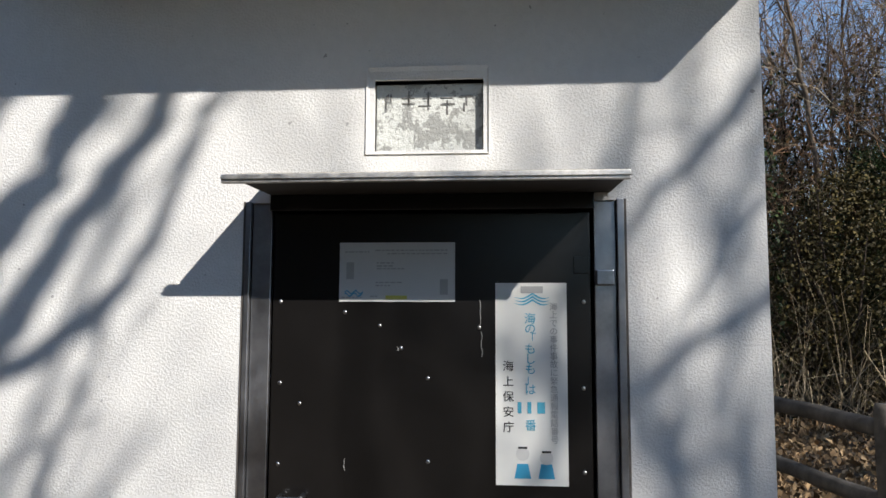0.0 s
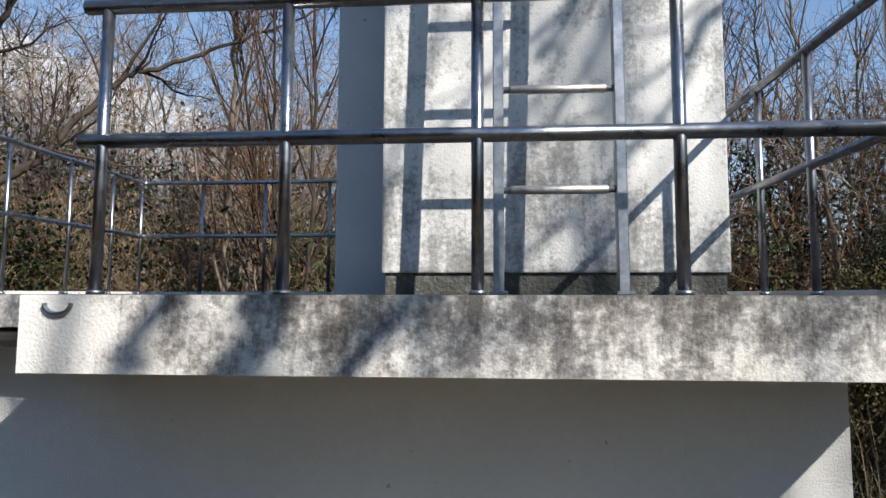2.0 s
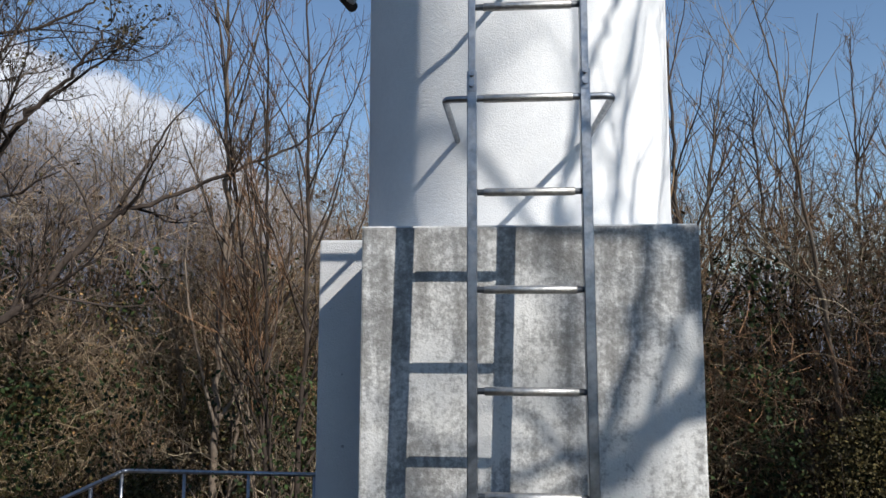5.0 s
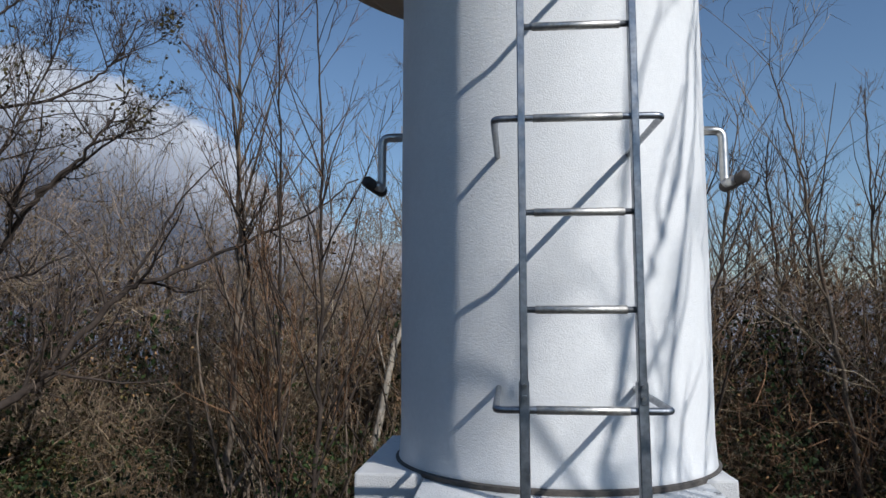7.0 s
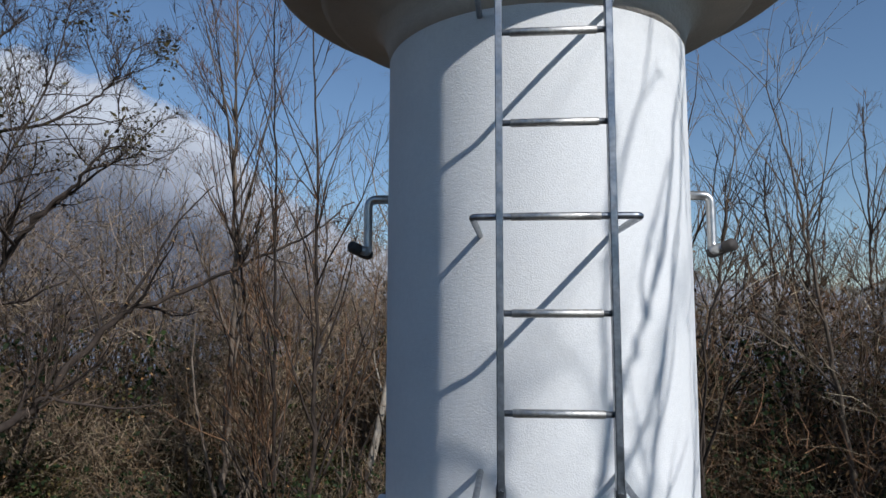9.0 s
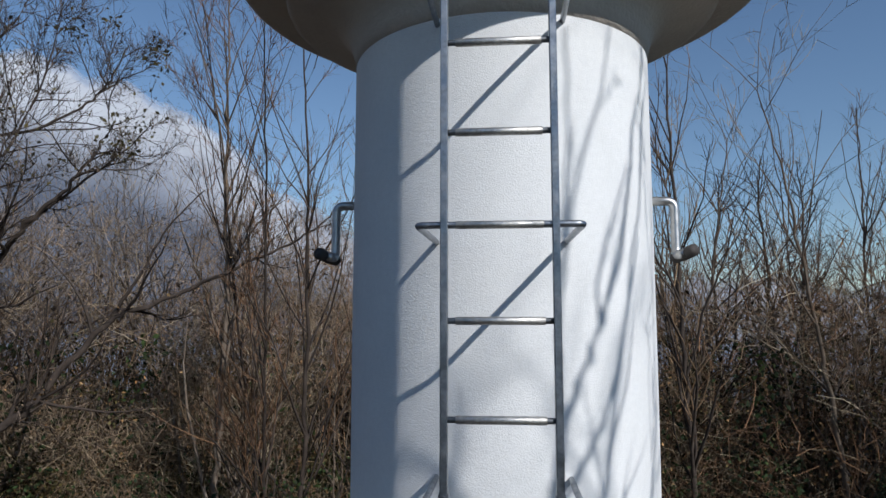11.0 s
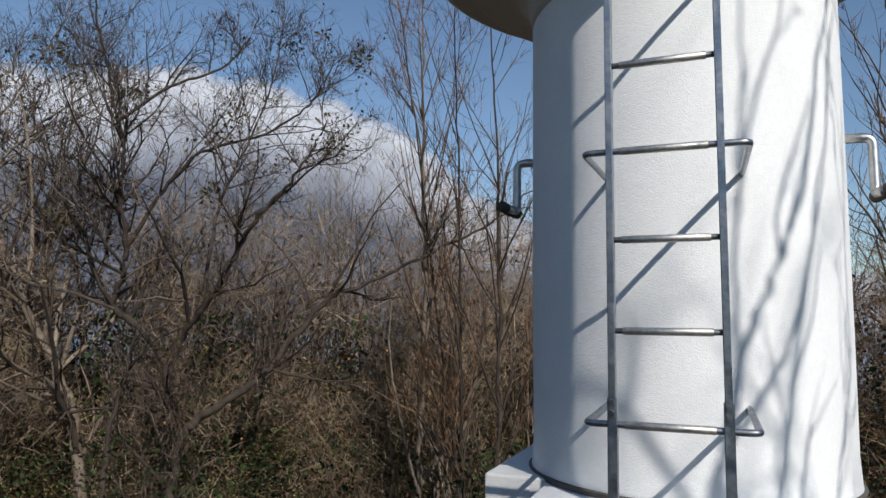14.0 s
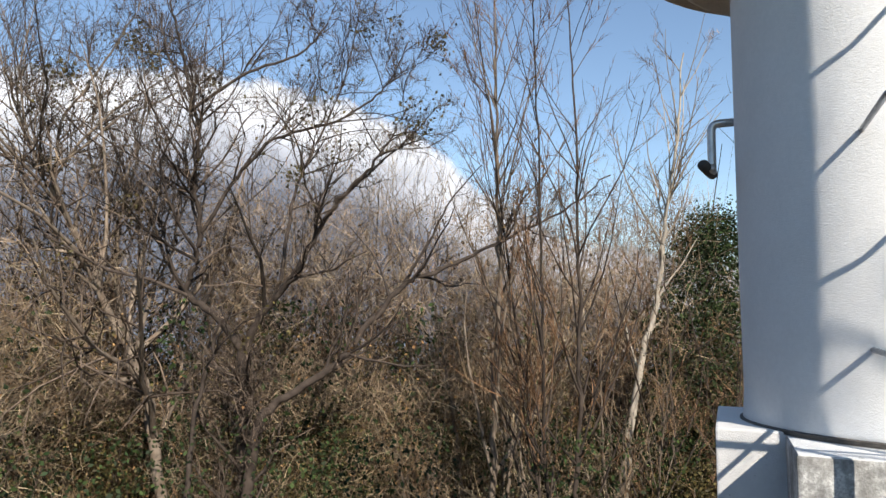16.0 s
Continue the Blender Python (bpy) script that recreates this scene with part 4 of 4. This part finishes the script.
# the wood behind: a few trees built once, then repeated
BUSHY = [(7, 0.36, 0.65, 0.17, 0.07, 0.2), (3.6, 0.48, 0.75, 0.20, 0.04, 0.15), (6.0, 0.62, 0.8, 0.22, 0.03, 0.05)]
LIGHTER = [(6, 0.34, 0.6, 0.16, 0.08, 0.25), (3.5, 0.48, 0.7, 0.2, 0.05, 0.15), (5.0, 0.55, 0.8, 0.22, 0.03, 0.05)]
kinds = []
for k, (h, st, sp, bark, twig, leaf, sh, label) in enumerate((
        (9.0, 3, BUSHY, M_BARK, M_TWIG, M_LEAF_DRY, 0.04, "bare grey-brown woodland tree with a few dry leaves"),
        (8.2, 4, BUSHY, M_BARK_DARK, M_TWIG_RED, M_LEAF_OLIVE, 0.03, "bare multi-stemmed woodland tree with reddish twigs"),
        (9.6, 2, LIGHTER, M_BARK, M_TWIG_PALE, None, 0.0, "thin bare woodland tree with straw-coloured twigs"),
        (10.5, 1, POPLAR[:2] + [(4.0, 0.5, 0.7, 0.2, 0.04, 0.1)], M_BARK_DARK, M_TWIG, None, 0.0, "slim straight bare woodland tree"),
        (7.2, 5, BUSHY, M_BARK, M_TWIG_PALE, M_LEAF_DRY, 0.06, "low bare thicket tree with pale stems"),
        (5.4, 7, BUSHY, M_BARK, M_TWIG, M_LEAF_OLIVE, 0.05, "many-stemmed bare brown shrub"),
)):
    kinds.append(plant_tree("woodland_tree", label, 100 + 7 * k, upright(h, 0.07, 50 + k, 0.08, st, 0.22), sp, bark, twig, leaf, sh, 0.07, "trees of the wood", at=(0, 0, -60)))

rng = random.Random(77)
spots = []
tries = 0
while len(spots) < 70 and tries < 9000:
    tries += 1
    az = radians(rng.uniform(-72, 50))
    d = 11.5 + 28 * rng.random() ** 1.5
    x, y = d * math.sin(az), -2.5 + d * math.cos(az)
    if y < 3.2 or (abs(x + 1) < 4.5 and y < 7) or any((x - a) ** 2 + (y - b) ** 2 < 1.7 for a, b in spots):
        continue
    if (-9.5 < x < -2.5 and y < 9.0) or (x > 0 and d < 14):
        continue
    spots.append((x, y))
more = 0
while more < 44:
    az, d = radians(rng.uniform(-70, -10)), rng.uniform(12, 22)
    x, y = d * math.sin(az), -2.5 + d * math.cos(az)
    if y > 3.0 and not (-11.5 < x < -2.5 and y < 9.0):
        spots.append((x, y))
        more += 1
more = 0
while more < 18:
    az, d = radians(rng.uniform(9, 47)), rng.uniform(13.5, 23)
    x, y = d * math.sin(az), -2.5 + d * math.cos(az)
    if all((x - a) ** 2 + (y - b) ** 2 > 0.8 for a, b in spots):
        spots.append((x, y))
        more += 1
used = set()
for i, (x, y) in enumerate(spots):
    right = x > 0.3 * y
    k = rng.choice((0, 1, 2, 3, 3, 5) if right else (0, 1, 2, 4, 5, 5))
    d = math.hypot(x, y + 2.5)
    s = rng.uniform(0.78, 1.05) * (1.0 + max(0, d - 12) * 0.008) * (1.08 if right else 0.98)
    m = Matrix.Translation((x, y, land(x, y))) @ Matrix.Rotation(rng.uniform(0, 6.28), 4, "Z") @ Matrix.Diagonal((s, s, s, 1))
    if k not in used:
        used.add(k)
        kinds[k].matrix_basis = m
    else:
        copy_thing(kinds[k], m)

FORKED = [
    ([(0, 0, -0.3), (0.1, 0.05, 2.5), (0.0, 0.1, 5.0), (0.25, 0.1, 7.4), (0.15, 0.0, 9.6), (0.5, 0.0, 11.6), (0.4, 0.1, 13.0)], 0.11, 0.012),
    ([(0.05, 0.1, 5.2), (-0.5, 0.2, 6.6), (-0.75, 0.2, 8.2), (-1.3, 0.3, 10.2)], 0.05, 0.01),
    ([(0.2, 0.1, 6.9), (0.9, 0.0, 8.4), (1.1, -0.1, 10.0), (1.6, -0.1, 11.6)], 0.045, 0.01),
]
FORKS = [(7, 0.28, 0.75, 0.14, 0.07, 0.3), (4, 0.45, 0.75, 0.18, 0.05, 0.15), (3, 0.5, 0.8, 0.2, 0.03, 0.1)]
forked = plant_tree("forked_tree", "tall bare tree with forked crooked branches", 181, FORKED, FORKS, M_BARK_DARK, M_TWIG_GAP_DARK, group="forked trees", at=(11.5, 11.2, 0))
for x, y, s, r in ((8.0, 9.3, 0.76, 20), (9.6, 10.6, 0.8, 100), (6.0, 13.5, 0.8, 210), (4.3, 12.6, 0.76, 300), (7.4, 15.5, 0.85, 45)):
    copy_thing(forked, Matrix.Translation((x, y, land(x, y))) @ Matrix.Rotation(radians(r), 4, "Z") @ Matrix.Diagonal((s, s, s, 1)))

# evergreen bushes at the edges of the wood
def plant_evergreen(seed, h, w, count, material, label):
    rng = np.random.default_rng(seed)
    t = thing("evergreen_bush", label, "bush", "evergreen bushes")
    p = Plant(seed)
    for k in range(9):
        a = rng.uniform(0, 6.28)
        p.stem(wander(rng, (0, 0, -0.2), (0.5 * math.cos(a), 0.5 * math.sin(a), 1), h * rng.uniform(0.7, 1), 6, 0.12, 0.03), np.linspace(0.035, 0.006, 7), 6)
    o = new("stem", p.mesh("stem", M_BARK_DARK))
    o.parent = t
    l = Plant(seed + 1)
    for _ in range(count):
        a, r, z = rng.uniform(0, 6.28), w * math.sqrt(rng.random()), h * rng.uniform(0.12, 1)
        r *= math.sin(min(1, (1 - z / h) * 1.7 + 0.15) * 1.57)
        c = np.array([r * math.cos(a), r * math.sin(a), z])
        l.leaves(c + rng.normal(size=(int(rng.integers(34, 70)), 3)) * 0.15, 0.062, 0.1)
    o = new("foliage", l.mesh("foliage", material))
    o.parent = t
    return t


ever = plant_evergreen(300, 7.2, 1.35, 780, M_LEAF_GREEN, "dark evergreen bush with small glossy leaves")
ever2 = plant_evergreen(310, 3.6, 1.3, 260, M_LEAF_OLIVE, "olive-green scrubby bush among dry stems")
ever.matrix_basis = pose(-1.1, 12.3, 0) @ Matrix.Diagonal((1.25, 1.25, 1.16, 1))
for x, y, s, r in ((6.2, 9.2, 0.5, 40), (9.2, 12.5, 0.66, 120), (12.5, 14.0, 0.8, 200), (4.6, 15.5, 0.7, 250)):
    copy_thing(ever, Matrix.Translation((x, y, land(x, y))) @ Matrix.Rotation(radians(r), 4, "Z") @ Matrix.Diagonal((s, s, s, 1)))
ever2.matrix_basis = pose(-6.3, 11.2, 0)
for x, y, s, r in ((-1.6, 9.2, 1.0, 60), (-5.2, 7.4, 0.8, 130), (-9.0, 9.4, 1.2, 210), (-3.6, 11.5, 1.1, 300), (5.2, 8.2, 1.0, 20), (6.8, 7.2, 0.9, 90), (-12.4, 7.0, 1.1, 150), (-4.2, 5.8, 0.75, 15), (1.0, 8.6, 0.8, 75)):
    copy_thing(ever2, Matrix.Translation((x, y, land(x, y))) @ Matrix.Rotation(radians(r), 4, "Z") @ Matrix.Diagonal((s, s, s, 1)))


# trees behind the viewer, whose branches shade the walls
LEANING = [
    ([(2.5, -5.2, -0.3), (2.6, -5.05, 3.0), (2.75, -4.95, 5.0), (2.88, -4.9, 5.9)], 0.12, 0.08),
    ([(2.88, -4.9, 5.9), (3.11, -4.9, 6.44), (3.37, -4.9, 6.75), (3.55, -4.9, 7.06), (3.66, -4.9, 7.44), (3.85, -4.9, 8.2), (4.0, -4.8, 9.6)], 0.10, 0.025),
    ([(2.88, -4.9, 5.9), (3.02, -4.9, 6.6), (3.19, -4.9, 7.01), (3.35, -4.9, 7.21), (3.5, -4.9, 7.7), (3.6, -4.85, 8.8)], 0.06, 0.015),
    ([(2.82, -4.92, 5.6), (3.17, -4.9, 6.09), (3.43, -4.9, 6.49), (3.71, -4.9, 6.91), (4.03, -4.9, 7.27), (4.5, -4.85, 8.1), (4.8, -4.8, 9.4)], 0.078, 0.014),
    ([(3.17, -4.9, 6.02), (3.5, -4.9, 6.21), (3.65, -4.9, 6.34), (3.75, -4.9, 6.51), (3.92, -4.9, 6.88), (4.05, -4.9, 7.3), (4.3, -4.9, 8.0)], 0.045, 0.010),
    ([(2.68, -5.0, 4.0), (3.1, -4.95, 4.9), (3.41, -4.9, 5.6), (3.47, -4.9, 5.91), (3.63, -4.9, 6.3)], 0.045, 0.014),
]
SHADE = [(3.0, 0.2, 0.6, 0.12, 0.04, 0.35), (3.0, 0.45, 0.7, 0.14, 0.03, 0.2), (2, 0.5, 0.7, 0.15, 0.02, 0.2)]
plant_tree("shade_tree", "broad bare leaning tree with crooked limbs beside the path", 91, LEANING, SHADE, M_BARK, M_TWIG, group="shade trees", at=(-0.214, 0, -0.12))
DROOPING = [
    ([(6.9, -5.2, -0.3), (6.8, -5.1, 4.0), (6.6, -5.0, 6.6), (6.35, -4.95, 8.0), (6.3, -4.95, 8.8)], 0.09, 0.03),
    ([(6.38, -4.95, 7.8), (5.94, -4.9, 7.28), (5.65, -4.9, 6.88), (5.32, -4.9, 6.56), (5.1, -4.9, 6.3)], 0.052, 0.010),
    ([(6.6, -5.0, 6.75), (5.91, -4.9, 6.45), (5.54, -4.9, 6.19), (5.26, -4.9, 5.99)], 0.042, 0.014),
    ([(5.93, -4.9, 6.86), (5.74, -4.9, 6.61), (5.58, -4.9, 6.42), (5.42, -4.9, 6.19)], 0.014, 0.006),
]
plant_tree("shade_tree", "bare tree with drooping side boughs beside the path", 93, DROOPING, [(1.6, 0.25, 0.6, 0.1, 0.0, 0.4), (2, 0.45, 0.6, 0.12, 0.02, 0.2)], M_BARK, M_TWIG, group="shade trees", at=(-0.214, 0, -0.12))
ARCHING = [
    ([(5.2, -3.5, -0.3), (5.1, -3.4, 3.5), (4.75, -3.25, 6.4), (4.2, -3.0, 7.9), (3.75, -2.8, 8.5), (3.56, -2.70, 8.84)], 0.06, 0.028),
    ([(3.56, -2.70, 8.84), (3.63, -2.68, 9.06), (3.66, -2.67, 9.34), (3.73, -2.64, 9.51), (3.85, -2.58, 9.81), (3.98, -2.47, 10.21), (4.03, -2.42, 10.56), (4.06, -2.38, 10.82), (4.14, -2.25, 11.12), (4.2, -2.2, 11.8)], 0.026, 0.008),
    ([(3.59, -2.69, 8.94), (3.71, -2.65, 9.12), (3.86, -2.57, 9.37), (3.93, -2.52, 9.59), (4.00, -2.46, 9.90), (4.02, -2.43, 10.11), (4.09, -2.34, 10.42), (4.11, -2.31, 10.76), (4.17, -2.20, 11.08)], 0.017, 0.007),
    ([(3.66, -2.67, 9.39), (3.65, -2.67, 9.78), (3.68, -2.66, 10.03), (3.70, -2.66, 10.37), (3.72, -2.65, 10.76), (3.71, -2.65, 11.2)], 0.013, 0.006),
    ([(3.68, -2.66, 10.03), (3.74, -2.64, 10.42), (3.81, -2.60, 10.69), (3.88, -2.56, 10.88), (3.96, -2.52, 11.3)], 0.011, 0.006),
    ([(4.2, -3.0, 7.9), (4.1, -2.6, 8.4), (4.07, -2.37, 8.83), (4.13, -2.27, 9.09), (4.17, -2.19, 9.44), (4.16, -2.20, 9.82), (4.2, -2.15, 10.6)], 0.009, 0.005),
    ([(3.85, -2.58, 9.81), (3.84, -2.59, 9.99), (3.91, -2.54, 10.25), (4.02, -2.44, 10.59)], 0.011, 0.006),
    ([(4.98, -3.35, 5.0), (4.92, -3.3, 7.2), (4.75, -3.3, 8.5), (4.36, -3.30, 8.29), (4.03, -3.30, 8.05), (3.85, -3.30, 7.83), (3.63, -3.30, 7.54)], 0.07, 0.022),
    ([(3.91, -3.30, 7.95), (4.02, -3.30, 8.24), (4.11, -3.30, 8.59), (4.16, -3.30, 8.92), (4.2, -3.3, 9.4)], 0.034, 0.014),
    ([(4.03, -3.30, 7.98), (4.12, -3.30, 8.1), (4.24, -3.30, 8.50), (4.34, -3.30, 8.74), (4.4, -3.3, 9.4)], 0.028, 0.012),
    ([(4.92, -3.3, 7.9), (4.48, -3.30, 7.92), (4.36, -3.30, 7.82), (4.17, -3.30, 7.64), (3.95, -3.30, 7.61)], 0.022, 0.008),
    ([(4.92, -3.3, 8.2), (4.34, -3.30, 7.73), (4.25, -3.30, 7.60), (4.16, -3.30, 7.36), (4.01, -3.30, 7.16), (3.83, -3.30, 6.97), (3.68, -3.30, 6.84), (3.53, -3.30, 6.67)], 0.034, 0.010),
]
plant_tree("shade_tree", "slim bare tree arching over beside the tower", 97, ARCHING, [(5, 0.30, 0.4, 0.1, 0.07, 0.25), (3.0, 0.45, 0.5, 0.12, 0.05, 0.2)], M_BARK, M_TWIG, group="shade trees", at=(-0.153, 0, -0.085))
for n, (x, y, h, seed) in enumerate(((9.2, -6.4, 15.0, 67), (4.4, -8.2, 11.5, 73), (11.0, -9.5, 17.5, 79))):
    plant_tree("shade_tree", "tall bare tree that stands across the path from the door", seed, upright(h, 0.13, seed, 0.06, 4, 0.30), LIGHTER, M_BARK, M_TWIG, group="shade trees", at=(x, y, 0))


# ---------------------------------------------------------------- undergrowth and litter
def thicket(name, label, seed, count, material, height, width, where, base_z=0.0, tilt=0.35, keep=None):
    """A mass of thin crooked dry stems."""
    rng = np.random.default_rng(seed)
    az0, az1, d0, d1 = where
    az = np.radians(rng.uniform(az0, az1, count))
    d = d0 + (d1 - d0) * rng.random(count) ** 1.1
    x, y = d * np.sin(az), -2.5 + d * np.cos(az)
    ok = ((y > 3.4) | (x > 3.6) | (x < -4.4) | (y < -7)) & ((y > 0.4) | (np.hypot(x, y) > 8.5))
    x, y = x[ok], y[ok]
    m = len(x)
    patch = np.array([0.62 + 0.55 * noise.noise(Vector((a * 0.35, b * 0.35, seed))) for a, b in zip(x, y)])
    h = height * rng.uniform(0.45, 1.1, m) * np.clip(patch, 0.3, 1.1)
    gz = np.array([land(a, b) for a, b in zip(x, y)])
    p = np.stack([x, y, gz + base_z + rng.uniform(0, 0.35, m) * h * 0.8], 1)
    way = np.stack([rng.normal(size=m) * tilt, rng.normal(size=m) * tilt, np.ones(m)], 1)
    side = rng.normal(size=(m, 3))
    side[:, 2] *= 0.2
    side /= np.linalg.norm(side, axis=1)[:, None]
    w = (width * rng.uniform(0.5, 1.4, m))[:, None]
    rows = []
    n = 3
    for k in range(n + 1):
        t = k / n
        wk = w * (1 - 0.8 * t)
        rows.append(np.stack([p - side * wk, p + side * wk], 1))
        way = way / np.linalg.norm(way, axis=1)[:, None] + rng.normal(size=(m, 3)) * 0.38 - np.array([0, 0, 0.12 * k])
        ln = np.linalg.norm(way, axis=1)[:, None]
        p = p + way / ln * (h / n)[:, None]
    v = np.stack(rows, 1).reshape(-1, 3)
    i = np.arange(m)[:, None] * (2 * (n + 1)) + np.arange(n)[None] * 2
    f = np.stack([i, i + 1, i + 3, i + 2], -1).reshape(-1, 4)
    pl = Plant(seed)
    pl.v, pl.f, pl.n = [v], [f], len(v)
    ob = new(name, pl.mesh(name, material))
    return tagged(ob, label, "undergrowth", kind="stuff")


thicket("dry_undergrowth", "dense brown dry stems of woodland undergrowth", 401, 20000, M_TWIG_GAP_DARK, 6.0, 0.0075, (-75, 52, 13.8, 26))
thicket("dry_undergrowth", "reddish brown tangled undergrowth", 402, 10500, M_TWIG_RED, 5.6, 0.006, (-75, 52, 13.8, 22))
thicket("dead_grass", "straw-coloured dead grass and vines", 403, 5500, M_TWIG_PALE, 3.7, 0.006, (-80, 55, 9.5, 14), tilt=0.5)
# dark stem colour doubles as the shaded depth of the wood
thicket("far_thicket", "far brown thicket on the falling slope", 404, 22000, M_TWIG_GAP_DARK, 11.5, 0.04, (-78, 55, 19, 42))


# out of view behind the camera, added to hold sky light off the walls
thicket("dense_wood", "unseen wood of thin stems added to block sky light", 405, 7000, M_TWIG_GAP_DARK, 8.5, 0.06, (60, 300, 13, 24))
thicket("dense_wood", "tall unseen wood added to block sky light", 406, 11000, M_TWIG_GAP_DARK, 12.0, 0.07, (190, 252, 8, 16))
thicket("dense_wood", "tall unseen wood added to block sky light", 407, 2500, M_TWIG_GAP_DARK, 12.0, 0.07, (58, 104, 10, 18))


def tangle(name, label, seed, count, material, where, z0, z1, length, width, rise=0.5):
    """Fine twigs that cross in every direction."""
    rng = np.random.default_rng(seed)
    az0, az1, d0, d1 = where
    az = np.radians(rng.uniform(az0, az1, count))
    d = d0 + (d1 - d0) * rng.random(count)
    z = z0 + (z1 - z0) * rng.random(count) ** 1.35
    p = np.stack([d * np.sin(az), -2.5 + d * np.cos(az), z], 1)
    thin = np.array([noise.noise(Vector((a * 0.4, b * 0.4, c * 0.45))) for a, b, c in p])
    p = p[thin > -0.12]
    m = len(p)
    way = rng.normal(size=(m, 3)) * np.array([1, 1, 0.8]) + np.array([0, 0, rise])
    side = rng.normal(size=(m, 3))
    side /= np.linalg.norm(side, axis=1)[:, None]
    w = (width * rng.uniform(0.5, 1.3, m))[:, None]
    h = (length * rng.uniform(0.4, 1.3, m))[:, None]
    rows, n = [], 3
    for k in range(n + 1):
        wk = w * (1 - 0.75 * k / n)
        rows.append(np.stack([p - side * wk, p + side * wk], 1))
        way = way / np.linalg.norm(way, axis=1)[:, None] + rng.normal(size=(m, 3)) * 0.3
        p = p + way / np.linalg.norm(way, axis=1)[:, None] * h / n
    v = np.stack(rows, 1).reshape(-1, 3)
    i = np.arange(m)[:, None] * (2 * (n + 1)) + np.arange(n)[None] * 2
    pl = Plant(seed)
    pl.v, pl.f, pl.n = [v], [np.stack([i, i + 1, i + 3, i + 2], -1).reshape(-1, 4)], len(v)
    ob = new(name, pl.mesh(name, material))
    return tagged(ob, label, "twigs", kind="stuff")


tangle("twig_tangle", "tangle of fine bare brown twigs in the wood", 601, 44000, M_TWIG, (-72, 50, 13.8, 19), 1.0, 7.0, 0.8, 0.006)
tangle("twig_tangle", "tangle of fine straw-coloured twigs and vines", 602, 36000, M_TWIG_PALE, (-74, 50, 13.6, 16.5), 2.0, 7.2, 1.0, 0.006)
tangle("twig_tangle", "tangle of fine grey-brown twigs high in the wood", 604, 44000, M_TWIG_MID, (-72, -4, 13.8, 20), 4.0, 8.8, 1.2, 0.0075, rise=1.2)
tangle("twig_tangle", "tangle of fine brown twigs high in the wood", 605, 14000, M_TWIG_RED, (8, 48, 13, 22), 3.0, 8.4, 1.1, 0.008, rise=1.2)
tangle("far_twigs", "hazy far twigs of the wood", 603, 30000, M_TWIG_RED, (-72, 50, 18, 34), 0.0, 7.5, 1.3, 0.014)


def leaf_mass(name, label, seed, count, material, size, where, zmax, flat=False, power=1.6):
    rng = np.random.default_rng(seed)
    az0, az1, d0, d1 = where
    az = np.radians(rng.uniform(az0, az1, count))
    d = d0 + (d1 - d0) * rng.random(count)
    x, y = d * np.sin(az), -2.5 + d * np.cos(az)
    inside = (x > -2.9) & (x < 0.95) & (y > -0.1) & (y < 2.7)
    ok = ~inside & ((y > 3.4) | (x > 3.2) | (x < -4.2) | (y < -7) | flat)
    x, y = x[ok], y[ok]
    gz = np.array([land(a, b) for a, b in zip(x, y)])
    clump = np.array([noise.noise(Vector((a * 0.75, b * 0.75, seed))) for a, b in zip(x, y)])
    z = gz + (rng.uniform(0.0, 0.04, len(x)) if flat else rng.random(len(x)) ** power * zmax)
    sel = np.ones(len(x), bool) if flat else clump > 0.08
    pl = Plant(seed)
    pl.leaves(np.stack([x, y, z], 1)[sel], size, -0.1 if flat else 0.4)
    ob = new(name, pl.mesh(name, material))
    return tagged(ob, label, "leaves", kind="stuff")


leaf_mass("dry_leaves", "withered brown leaves caught in the undergrowth", 501, 46000, M_LEAF_DRY, 0.075, (-75, 52, 13.6, 20), 5.8, power=1.0)
leaf_mass("olive_leaves", "dull olive leaves of the undergrowth", 502, 85000, M_LEAF_OLIVE, 0.075, (-75, 52, 13.2, 19), 5.8, power=0.9)
leaf_mass("green_leaves", "dark green leaves low in the undergrowth", 503, 85000, M_LEAF_GREEN, 0.08, (-75, 22, 9.5, 18), 4.4, power=0.9)
# dark leaf fill added behind, in place of shade between the twigs
leaf_mass("withered_leaves", "leaves coloured dark as the shade deep in the wood", 506, 42000, M_TWIG_GAP_DARK, 0.15, (-78, -4, 15, 28), 8.4)
leaf_mass("withered_leaves", "leaves coloured dark as the shade deep in the wood", 507, 24000, M_TWIG_GAP_DARK, 0.15, (8, 52, 14, 26), 7.4)
leaf_mass("deep_evergreen", "evergreen leaf fill added to darken gaps deep in the wood", 509, 60000, M_LEAF_GREEN, 0.13, (-75, 52, 13.5, 19), 6.4, power=0.9)
# unseen leaves added behind the viewer as further sky blockers
leaf_mass("wood_leaves", "dull leaves of the unseen wood that blocks sky light", 505, 24000, M_LEAF_OLIVE, 0.25, (60, 300, 12, 20), 8.5)
leaf_mass("wood_leaves", "dull leaves of the tall unseen wood that blocks sky light", 508, 26000, M_LEAF_OLIVE, 0.25, (172, 290, 11, 18), 13.0)
leaf_mass("leaf_litter", "fallen brown leaves lying on the ground", 504, 26000, M_LITTER, 0.085, (20, 60, 3.4, 13), 0, True)
